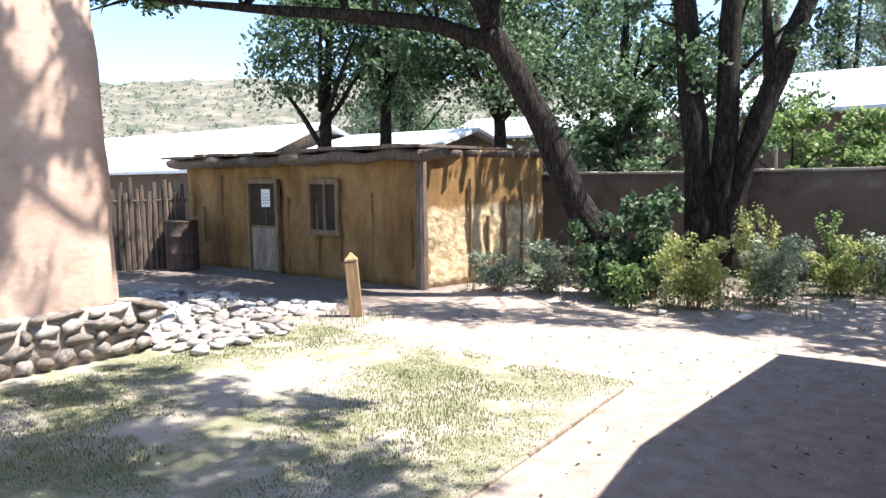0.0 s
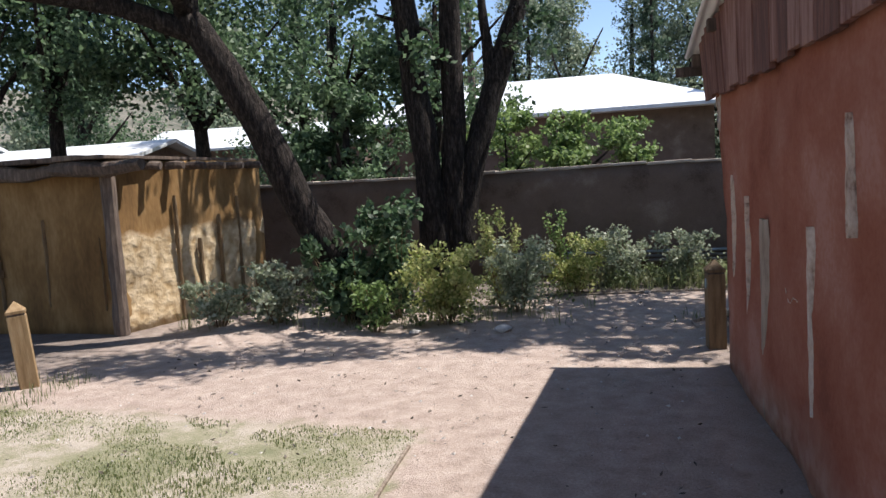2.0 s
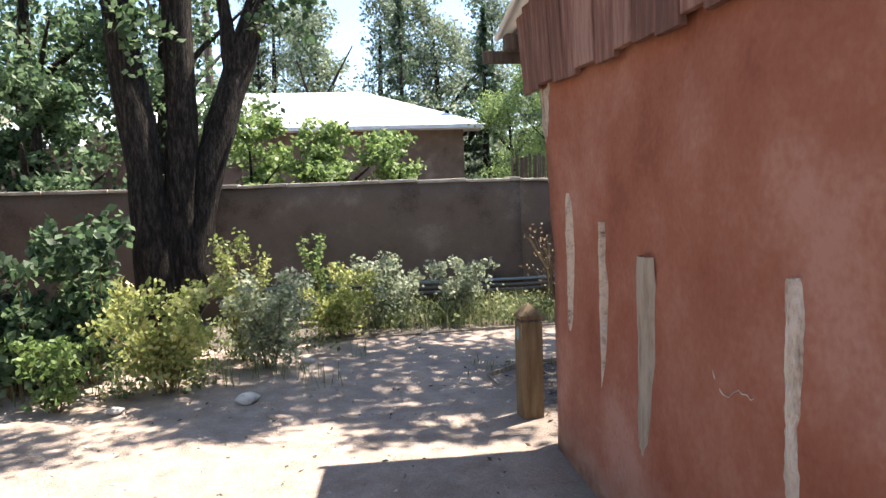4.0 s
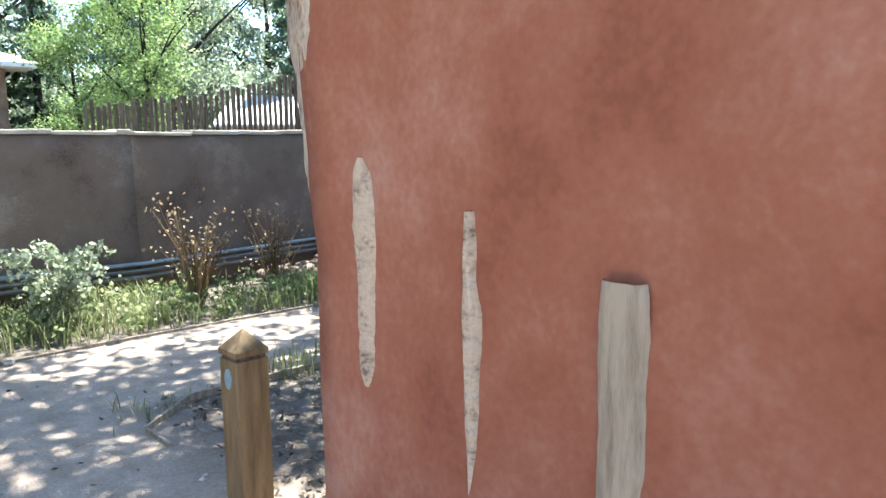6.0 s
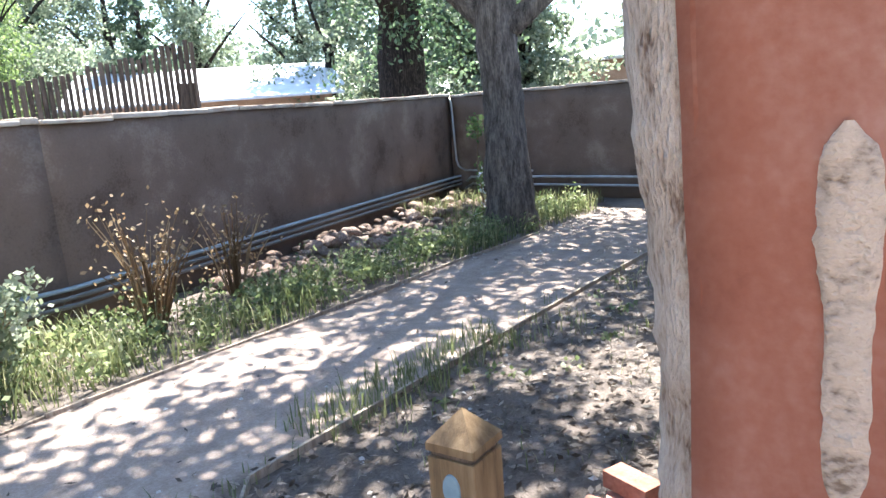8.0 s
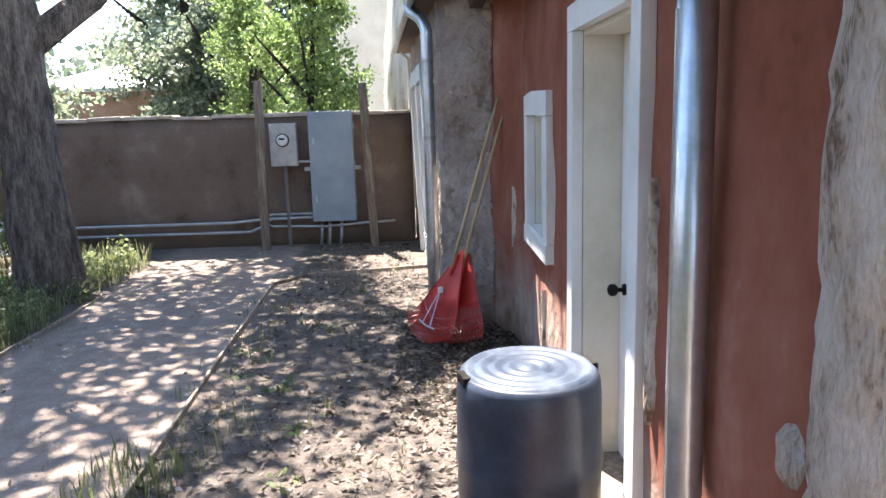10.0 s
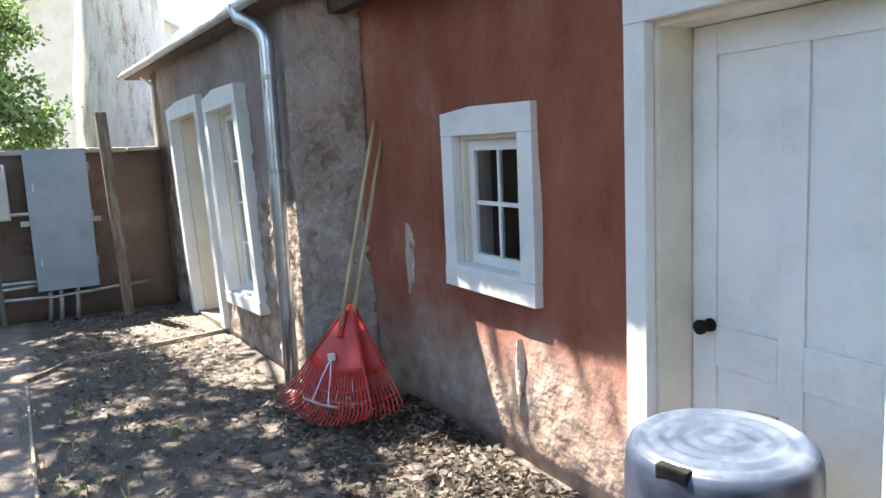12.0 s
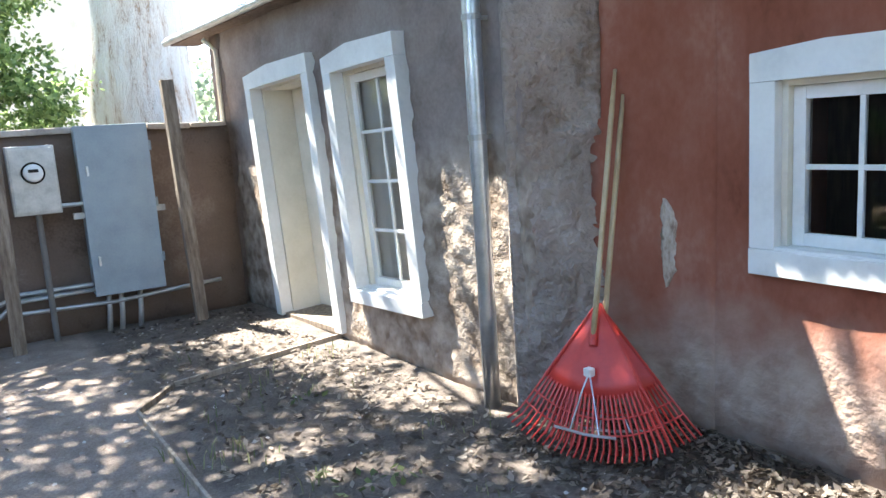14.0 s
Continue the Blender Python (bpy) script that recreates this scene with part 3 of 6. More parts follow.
def frame_bars(x0, x1, z0, z1, w, y0, y1, parent, material, names="trim", peak=0.0, skip_bottom=False, low=0.0):
    """Four flat boards round an opening in the wall that faces north; peak lifts the head's middle."""
    bm = bmesh.new()
    zt = z1 + w
    prof = [(x0 - w, z1 - 0.004), (x1 + w, z1 - 0.004), (x1 + w, zt - low), ((x0 + x1) / 2 + 0.1, zt + peak), (x0 - w, zt + peak * 0.6)]
    a = [bm.verts.new((x, y1, z)) for x, z in prof]
    b = [bm.verts.new((x, y0, z)) for x, z in prof]
    bm.faces.new(a)
    bm.faces.new(list(reversed(b)))
    for i in range(5):
        bm.faces.new((a[i], b[i], b[(i + 1) % 5], a[(i + 1) % 5]))
    bmesh.ops.recalc_face_normals(bm, faces=bm.faces)
    part(names, bm, material, parent)
    part(names, box((x0 - w, y0, z0), (x0 + 0.005, y1, z1 - 0.006), 0.004), material, parent)
    part(names, box((x1 - 0.005, y0, z0), (x1 + w, y1, z1 - 0.006), 0.004), material, parent)
    if not skip_bottom:
        part(names, box((x0 - w, y0, z0 - w), (x1 + w, y1 + 0.006, z0 - 0.002), 0.004), material, parent)


glass = bpy.data.materials.new("window_glass")
glass.use_nodes = True
gb = glass.node_tree.nodes["Principled BSDF"]
gb.inputs["Transmission Weight"].default_value = 1.0
gb.inputs["Roughness"].default_value = 0.02
gb.inputs["IOR"].default_value = 1.45


def pane(x0, x1, z0, z1, y, parent):
    ob = part("pane", box((x0, y, z0), (x1, y + 0.004, z1)), glass, parent)
    ob.visible_shadow = False
    return ob


def sash_window(name, x0, x1, z0, z1, y, rows, cols, w, peak, label, rz=0.0, pivot=(0, 0)):
    """A white window with boards round it, a deep reveal and a sash of small panes."""
    win = empty(name, (pivot[0], pivot[1], 0), rz, label=label, category="window", kind="structure")
    px_, py_ = pivot
    x0, x1, y = x0 - px_, x1 - px_, y - py_
    frame_bars(x0, x1, z0, z1, w, y - 0.02, y + (0.085 if rz else 0.034), win, M_WHITE, "frame", peak)
    part("sill", box((x0 - 0.02, y - 0.12, z0 - 0.03), (x1 + 0.02, y + 0.03, z0 + 0.012), 0.004), M_WHITE, win)
    for a, b in ((x0, x0 + 0.03), (x1 - 0.03, x1)):
        part("reveal", box((a, y - 0.2, z0 + 0.012), (b, y - 0.022, z1), 0.002), M_CREAM, win)
    part("reveal", box((x0 + 0.03, y - 0.2, z1 - 0.03), (x1 - 0.03, y - 0.022, z1), 0.002), M_CREAM, win)
    a0, a1, b0, b1, ys = x0 + 0.032, x1 - 0.032, z0 + 0.014, z1 - 0.032, y - 0.09
    s_ = 0.055
    for lo, hi in (((a0, ys, b0), (a0 + s_, ys + 0.035, b1)), ((a1 - s_, ys, b0), (a1, ys + 0.035, b1)), ((a0 + s_, ys, b0), (a1 - s_, ys + 0.035, b0 + s_)), ((a0 + s_, ys, b1 - s_), (a1 - s_, ys + 0.035, b1))):
        part("sash", box(lo, hi, 0.003), M_WHITE, win)
    gx, gz = steps(a0 + s_, a1 - s_, cols), steps(b0 + s_, b1 - s_, rows)
    for x in gx[1:-1]:
        part("muntin", box((x - 0.011, ys + 0.006, b0 + s_), (x + 0.011, ys + 0.03, b1 - s_), 0.003), M_WHITE, win)
    for z in gz[1:-1]:
        part("muntin", box((a0 + s_, ys + 0.008, z - 0.011), (a1 - s_, ys + 0.028, z + 0.011), 0.003), M_WHITE, win)
    for xa, xb in zip(gx, gx[1:]):
        for za, zb in zip(gz, gz[1:]):
            pane(xa + 0.012, xb - 0.012, za + 0.012, zb - 0.012, ys + 0.016, win)
    return win


sash_window("window_1", 3.045, 3.675, 0.92, 1.635, 7.02, 2, 2, 0.115, 0.025, "small white four-pane window in the red wall")
window_2 = sash_window("window_2", 5.78, 6.5, 0.46, 1.96, 7.66, 4, 2, 0.1, 0.05, "tall white eight-pane window in the grey wall", 3.47, (6.14, 7.65))


def panel_door(name, x0, x1, z1, y, label, leaf_y, knob_x, rz=0.0, pivot=(0, 0), plain=False):
    door = empty(name, (pivot[0], pivot[1], 0), rz, label=label, category="door", kind="structure")
    px_, py_ = pivot
    x0, x1, y, leaf_y, knob_x = x0 - px_, x1 - px_, y - py_, leaf_y - py_, knob_x - px_
    frame_bars(x0, x1, 0.02, z1, 0.105, y - 0.02, y + (0.085 if plain else 0.03), door, M_WHITE, "frame", 0.04 if plain else 0.01, True)
    for a, b in ((x0, x0 + 0.025), (x1 - 0.025, x1)):
        part("jamb", box((a, y - 0.34, 0.02), (b, y - 0.022, z1 - 0.002), 0.002), M_CREAM, door)
    part("jamb", box((x0 + 0.025, y - 0.34, z1 - 0.027), (x1 - 0.025, y - 0.022, z1 - 0.002), 0.002), M_CREAM, door)
    part("threshold", box((x0 - 0.02, y - 0.34, -0.01), (x1 + 0.02, y + 0.05, 0.04), 0.006), M_WOOD, door)
    a0, a1 = x0 + 0.03, x1 - 0.03
    m_ = M_CREAM if plain else M_WHITE
    part("leaf", box((a0, leaf_y - 0.04, 0.05), (a1, leaf_y - 0.012, z1 - 0.03)), m_, door)
    mid = (a0 + a1) / 2
    rails = [((a0, 0.05), (a0 + 0.11, z1 - 0.03)), ((a1 - 0.11, 0.05), (a1, z1 - 0.03)), ((mid - 0.05, 0.24), (mid + 0.05, z1 - 0.14)),
             ((a0 + 0.11, 0.05), (a1 - 0.11, 0.24)), ((a0 + 0.11, z1 - 0.14), (a1 - 0.11, z1 - 0.03)), ((a0 + 0.11, 0.7), (mid - 0.05, 0.86)), ((mid + 0.05, 0.7), (a1 - 0.11, 0.86))]
    if not plain:
        for lo, hi in rails:
            part("rail", box((lo[0], leaf_y - 0.012, lo[1]), (hi[0], leaf_y, hi[1]), 0.003), m_, door)
        part("knob", tube([(knob_x, leaf_y + q, 0.86) for q in (0.0, 0.012, 0.014, 0.035, 0.04, 0.05, 0.068, 0.078, 0.082)], [0.026, 0.026, 0.01, 0.01, 0.02, 0.028, 0.028, 0.018, 0.004], 16), M_DARK, door, "dark round door knob", True)
    return door


panel_door("door_1", 1.29, 2.21, 2.0, 7.03, "closed white four-panel door with a dark knob in a deep cream reveal", 6.84, 2.09)
# pale sheet added behind the tall window so its panes look pale, as when reflecting
blind = empty("window_pale_backing", (6.14, 7.65, 0), 3.47, label="pale sheet added behind the tall window to lighten its panes", category="blind")
part("pale_sheet", box((-0.33, -0.125, 0.5), (0.33, -0.119, 1.93)), M_CREAM, blind)
part("hem", box((-0.33, -0.13, 0.476), (0.33, -0.114, 0.499), 0.003), M_WHITE, blind)
door_2 = panel_door("door_2", 6.97, 7.96, 1.97, 7.72, "plain cream door set deep in the grey wall", 7.45, 7.1, 3.47, (7.46, 7.73), True)


def downspout(name, x, y, z1, r, label, lean=0.0, elbow=None):
    sp = empty(name, (x, y, 0), label=label, category="downspout")
    pts = [(0, 0, 0.0), (0, 0, 0.5), (0, 0, 1.0), (0, 0, z1)]
    if elbow:
        pts = pts[:-1] + [(0, 0, z1 - 0.06), (0.01, 0.01, z1 + 0.0), (0.05, 0.04, z1 + 0.06), (0.12, 0.08, z1 + 0.1), (0.18, 0.12, z1 + 0.13), (0.2, 0.13, z1 + 0.17), (0.2, 0.13, z1 + 0.21)]
    part("pipe", tube(pts, r, 18), M_GALV, sp, smooth=True)
    for z in ((1.45, 2.05) if elbow else (0.25, 2.2)):
        if z < z1:
            part("strap", tube([(0, 0, z), (0, 0, z + 0.03)], r + 0.006, 18), M_CONDUIT, sp)
            part("bracket", box((-0.008, -0.1, z + 0.004), (0.008, -r + 0.005, z + 0.026)), M_CONDUIT, sp)
    part("seam", box((-0.004, r - 0.004, 0.02), (0.004, r + 0.004, min(z1, 2.0) - 0.12)), M_GALV, sp)
    return sp


downspout("downspout", 0.65, 7.085, 2.55, 0.047, "shiny galvanised downspout on the red wall")
downspout("downspout", 4.95, 7.66, 2.34, 0.047, "galvanised downspout with a swan-neck elbow on the grey wall", elbow=True)
drain = empty("drain_pipe", (8.72, 7.86, 0), label="thin painted drain pipe at the wall's end", category="pipe")
part("pipe", tube([(0, 0, 0.05), (0, 0, 2.35), (0.02, 0.1, 2.45)], 0.022, 10), M_CREAM, drain, smooth=True)
part("strap", tube([(0, 0, 1.5), (0, 0, 1.53)], 0.028, 10), M_CONDUIT, drain)

# window and door of the grey wall stand a little askew
for ob in (window_2, blind, door_2):
    at = ob.matrix_world.translation
    ob.matrix_world = pose(at.x - 0.07, at.y - 0.06, 0, -1.8, 2.0, 3.47)

# ---- yard walls ----
top_a = lambda u: 1.68 + 0.022 * noise.noise(Vector((u * 0.9, 0, 7))) + 0.01 * noise.noise(Vector((u * 4, 0, 7)))


def yard_wall(name, p0, p1, label, seed):
    w = tagged(link(name, panel(p0, p1, 1.7, 0.3, cell=0.22, rough=0.022, top=top_a, seed=seed), M_WALL, True), label, "wall", kind="structure")
    a, b = Vector((*p0, 0)), Vector((*p1, 0))
    d = (b - a).normalized()
    n_ = Vector((d.y, -d.x, 0))
    rg = random.Random(seed)
    u, length = 0.0, (b - a).length
    while u < length:
        w_ = min(rg.uniform(0.3, 0.7), length - u)
        if w_ < 0.05:
            break
        bm = box((u, -0.33, 0), (u + w_ - 0.004, 0.035 + rg.uniform(-0.01, 0.02), 0.035 + rg.uniform(0, 0.02)), 0.012)
        tilt = rg.uniform(-0.012, 0.012)
        z = top_a(u + w_ / 2) - 0.006
        for v in bm.verts:
            q = v.co
            v.co = a + d * q.x + n_ * q.y + Vector((0, 0, z + q.z + tilt * (q.x - u) / w_))
        part("coping_stone", bm, M_CAP, w)
        u += w_
    return w


yard_wall("wall_yard_west", (-8.0, 12.2), (1.0, 12.4), "brown stuccoed yard wall with a thin pale coping", 2)
yard_wall("wall_yard_north", (1.0, 12.4), (8.62, 14.25), "brown stuccoed yard wall with conduits along its foot", 2)
yard_wall("wall_yard_east", (8.62, 14.3), (8.62, 7.85), "brown stuccoed yard wall behind the electric box", 4)

# ---- shed ----
shed_f = tagged(link("wall_shed_front", panel((-12.65, 8.35), (-6.75, 8.3), 2.12, 0.3, [(2.0, 2.75, 0.0, 1.64), (3.6, 4.22, 0.82, 1.64)], cell=0.13, rough=0.04, seed=6), M_OCHRE, True), "ochre mud wall of the shed with worn timber showing", "wall", kind="structure")
shed_s = tagged(link("wall_shed_side", panel((-6.75, 8.3), (-6.3, 10.9), 2.12, 0.3, cell=0.13, rough=0.045, seed=7), M_OCHRE_WORN_SUNLIT, True), "ochre mud side wall of the shed", "wall", kind="structure")
shed_back = tagged(link("wall_shed_back", panel((-6.3, 10.9), (-12.65, 10.9), 2.12, 0.2, cell=0.6), M_OCHRE, True), "ochre mud back wall of the shed", "wall", kind="structure")
shed_end = tagged(link("wall_shed_end", panel((-12.65, 10.9), (-12.65, 8.35), 2.12, 0.2, cell=0.6), M_OCHRE, True), "ochre mud end wall of the shed", "wall", kind="structure")
rg = random.Random(8)
for k in range(9):
    x = -12.0 + k * 0.62 + rg.uniform(-0.15, 0.15)
    part("stud", strip_mesh((1, 0, 0), (0, -1, 0), (x, 8.29, 0), rg.uniform(0, 0.5), rg.uniform(1.1, 1.8), rg.uniform(0.015, 0.035), 90 + k * 2.1, 0.012, 0.6), M_STUD, shed_f, "weathered stud showing through the mud", True)
for k in range(4):
    u = 0.95 + k * 0.38
    part("stud", strip_mesh((0.17, 0.98, 0), (0.98, -0.17, 0), (-6.71 + u * 0.17, 8.3 + u * 0.98, 0), 0.0, rg.uniform(0.9, 1.7), rg.uniform(0.03, 0.06), 120 + k * 2.1, 0.015, 0.6), M_STUD, shed_s, "weathered stud showing through the mud", True)
part("corner_post", tube([(-6.72, 8.28, z) for z in steps(0, 1.98, 8)], [0.085 + 0.012 * noise.noise(Vector((0, 1, z * 3))) for z in steps(0, 1.98, 8)], 10, wobble=0.2), M_DARKWOOD, shed_f, "dark weathered corner post")
shed_roof = empty("roof_shed", (0, 0, 0), label="sagging flat shed roof of dark boards on log beams", category="roof", kind="structure")
rg = random.Random(2)
x = -13.1
while x < -6.58:
    w = min(rg.uniform(0.2, 0.4), -6.32 - x)
    z = 2.13 + 0.03 * noise.noise(Vector((x, 0, 0)))
    part("board", box((x, 8.0 + rg.uniform(-0.09, 0.06), z), (x + w - 0.01, 11.3, z + rg.uniform(0.035, 0.065)), 0.006), M_DARKWOOD, shed_roof)
    x += w
for k in range(6):
    x0 = -12.9 + k * 1.12
    part("beam", tube([(x0, 8.13, 2.04), (x0 + 0.4, 8.08, 2.03), (x0 + 0.75, 8.11, 2.0), (x0 + 1.16, 8.14, 2.04)], [0.085, 0.11, 0.09, 0.07], 12, wobble=0.45), M_DARKWOOD, shed_roof)
for k in range(7):
    yk = 8.5 + k * 0.36
    part("beam", tube([(-6.9, yk, 2.05), (-6.62 + 0.17 * (yk - 8.3), yk, 2.05), (-6.54 + 0.17 * (yk - 8.3), yk + 0.02, 2.04)], [0.055, 0.055, 0.05], 8, wobble=0.25), M_DARKWOOD, shed_roof)

shed_door = empty("door_shed", (-10.27, 8.24, 0), label="old plank shed door with a dark screened upper half and a paper notice", category="door", kind="structure")
for a, b in ((-0.42, -0.35), (0.35, 0.42)):
    part("post", box((a, -0.02, 0), (b, 0.06, 1.68), 0.006), M_STUD, shed_door)
part("lintel", box((-0.42, -0.022, 1.62), (0.42, 0.062, 1.7), 0.006), M_STUD, shed_door)
for k in range(4):
    part("plank", box((-0.345 + k * 0.173, 0.02, 0.03), (-0.178 + k * 0.173, 0.05, 0.82), 0.005), M_WOOD, shed_door)
part("screen", box((-0.345, 0.045, 0.83), (0.345, 0.055, 1.61)), M_SCREEN, shed_door, "dark mesh screen")
part("rail", box((-0.345, 0.012, 0.81), (0.345, 0.06, 0.86), 0.004), M_STUD, shed_door)
notice = part("notice", box((-0.06, 0.03, 1.2), (0.17, 0.036, 1.52)), M_WHITE, shed_door, "white paper notice with grey lines")
for k in range(4):
    part("line", box((-0.03, 0.026, 1.26 + k * 0.055), (0.14, 0.0285, 1.275 + k * 0.055)), M_GREYBOX, notice)
shed_win = empty("window_shed", (-8.74, 8.24, 0), label="old shed window with wooden bars and dark panes", category="window", kind="structure")
for a, b, c, d in ((-0.36, -0.29, 0.78, 1.68), (0.29, 0.36, 0.78, 1.68), (-0.29, 0.29, 1.6, 1.69), (-0.38, 0.38, 0.74, 0.83)):
    part("frame", box((a, -0.015, c), (b, 0.06, d), 0.005), M_STUD, shed_win)
part("mullion", box((-0.02, 0.02, 0.83), (0.03, 0.06, 1.6), 0.004), M_DARKWOOD, shed_win)
# opaque panes; the glass's dark reflection is given as plain dark colour
for a, b in ((-0.29, -0.02), (0.03, 0.29)):
    part("pane", box((a, 0.046, 0.83), (b, 0.052, 1.6)), M_SCREEN, shed_win, "opaque dark pane with its dark reflection in the colour")

# the shed stands slightly askew to the yard
SHED = pose(-6.8, 8.55, 0, 0, 0, -4.16) @ Matrix.Diagonal((1.042, 1.042, 0.985, 1)) @ pose(6.75, -8.3, 0)
for ob in (shed_f, shed_s, shed_back, shed_end, shed_roof, shed_door, shed_win):
    ob.matrix_world = SHED @ ob.matrix_world

# ---- old wall with a stone foot ----
pillar = tagged(link("wall_pillar", panel((-7.05, -3.0), (-6.85, 3.45), 4.6, 0.9, cell=0.18, rough=0.035, batter=0.2, seed=8), M_PALE_PLASTER, True), "pink tan plastered old wall dappled with shade", "wall", kind="structure")
pillar_end = tagged(link("wall_pillar_end", panel((-6.87, 3.44), (-8.2, 3.5), 4.6, 0.5, cell=0.2, rough=0.03, batter=0.2, seed=8), M_PALE_PLASTER, True), "pink tan plastered wall end", "wall", kind="structure")
foot = tagged(link("stone_foot", panel((-6.75, -3.0), (-6.6, 3.62), 0.5, 0.4, cell=0.2, rough=0.03, seed=8), M_MORTAR, True), "low field-stone footing under the plaster wall", "footing", kind="structure")
foot_end = tagged(link("stone_foot_end", panel((-6.62, 3.6), (-8.2, 3.75), 0.5, 0.4, cell=0.2, rough=0.03, seed=8), M_MORTAR, True), "low field-stone footing end", "footing", kind="structure")


def stone_mesh(name, seed, material, flat=0.6, sub=2, odd=0.28, square=0.25):
    bm = bmesh.new()
    bmesh.ops.create_icosphere(bm, subdivisions=sub, radius=0.5)
    for v in bm.verts:
        q = v.co.normalized()
        r = 0.5 * (1 + odd * noise.noise(q * 1.3 + Vector((seed * 7.1, 0, 0))) + 0.3 * odd * noise.noise(q * 3.3 + Vector((seed, 3, 0))))
        k = max(abs(q.x), abs(q.y), abs(q.z))
        v.co = q * r * (1 - square + square / k)
        v.co.z *= flat
    me = bpy.data.meshes.new(name)
    bm.to_mesh(me)
    bm.free()
    me.materials.append(material)
    me.polygons.foreach_set("use_smooth", [True] * len(me.polygons))
    return me


for ob in (pillar, pillar_end, foot, foot_end):
    ob.matrix_world = pose(-0.14, 0.19, 0)
rg = random.Random(11)
foot_meshes = [stone_mesh("foot_stone", k, M_BASESTONE, 0.9, 2, 0.42, 0.45) for k in range(10)]
z = 0.02
row = 0
while z < 0.5:
    h = (0.15, 0.12, 0.13, 0.09)[row]
    y = -1.2 + rg.uniform(0, 0.1)
    while y < 3.6:
        w = rg.choice((rg.uniform(0.09, 0.16), rg.uniform(0.16, 0.26), rg.uniform(0.26, 0.4)))
        ob = new("stone", rg.choice(foot_meshes))
        ob.parent = foot
        ob.matrix_basis = pose(-6.625 + (y - 3.6) * 0.022 + rg.uniform(-0.015, 0.015), y + w / 2, z + h / 2 + rg.uniform(-0.02, 0.02), rg.uniform(-16, 16), rg.uniform(-6, 6), rg.uniform(-8, 8)) @ Matrix.Diagonal((0.2, w * rg.uniform(0.82, 1.0), h * rg.uniform(0.85, 1.25), 1))
        y += w
    for k in range(4):
        ob = new("stone", rg.choice(foot_meshes))
        ob.parent = foot
        ob.matrix_basis = pose(-6.75 - k * 0.28, 3.66 + k * 0.02, z + h / 2, 0, 0, rg.uniform(-8, 8)) @ Matrix.Diagonal((0.3, 0.28, h * 1.3, 1))
    z += h
    row += 1
    if row > 3:
        break

# ---- small things of the yard ----
def bollard(at, rz, label, plaque=False, wood=None):
    """A square wooden post with a grooved neck and a pyramid cap."""
    b = empty("bollard", at, rz, label=label, category="post", group="wooden bollards")
    part("shaft", box((-0.075, -0.075, -0.03), (0.075, 0.075, 0.665), 0.006), wood or M_POST, b)
    part("neck", box((-0.066, -0.066, 0.665), (0.066, 0.066, 0.682)), M_DARKWOOD, b)
    bm = bmesh.new()
    lo = [bm.verts.new((x, y, 0.682)) for x, y in ((-0.077, -0.077), (0.077, -0.077), (0.077, 0.077), (-0.077, 0.077))]
    mi = [bm.verts.new((v.co.x, v.co.y, 0.705)) for v in lo]
    tip = bm.verts.new((0, 0, 0.79))
    bm.faces.new(list(reversed(lo)))
    for i in range(4):
        bm.faces.new((lo[i], lo[(i + 1) % 4], mi[(i + 1) % 4], mi[i]))
        bm.faces.new((mi[i], mi[(i + 1) % 4], tip))
    part("cap", bm, wood or M_POST, b)
    if plaque:
        bm = bmesh.new()
        bmesh.ops.create_cone(bm, cap_ends=True, segments=24, radius1=0.04, radius2=0.038, depth=0.006)
        for v in bm.verts:
            v.co = Vector((-0.078 - v.co.z, v.co.x * 0.7, 0.58 + v.co.y * 1.15))
        part("plaque", bm, M_PLAQUE, b, "pale blue oval plaque")
    return b


M_PLAQUE = mat("blue_plaque", [(0.14, 0.22, 0.27), (0.2, 0.29, 0.34)], 12, 0.45, 0)
M_RISER = mat("dull_pipe", [(0.12, 0.115, 0.11), (0.19, 0.18, 0.175)], 6, 0.6, 0.1, 60)
bollard((-0.15, 7.53, 0), 4, "wooden bollard with shade in its brown tone, a pyramid cap and a blue plaque", True, M_POST_SHADED)
pa = bollard((-6.1, 6.27, 0), 38, "sunlit yellow wooden bollard leaning on the lawn's edge")
pa.matrix_world = pose(-6.1, 6.27, 0, 0, -4, 38)

M_DRUM = mat("dark_blue_plastic", [(0.018, 0.023, 0.038), (0.032, 0.04, 0.062), (0.052, 0.062, 0.09)], 5, 0.34, 0.12, 50)


# lid tone lighter than the body: dust plus reflected sky in the colour
M_DRUMTOP = mat("dusty_skylit_blue_plastic", [(0.028, 0.038, 0.06), (0.055, 0.07, 0.1), (0.1, 0.12, 0.155)], 6, 0.3, 0.06, 30)


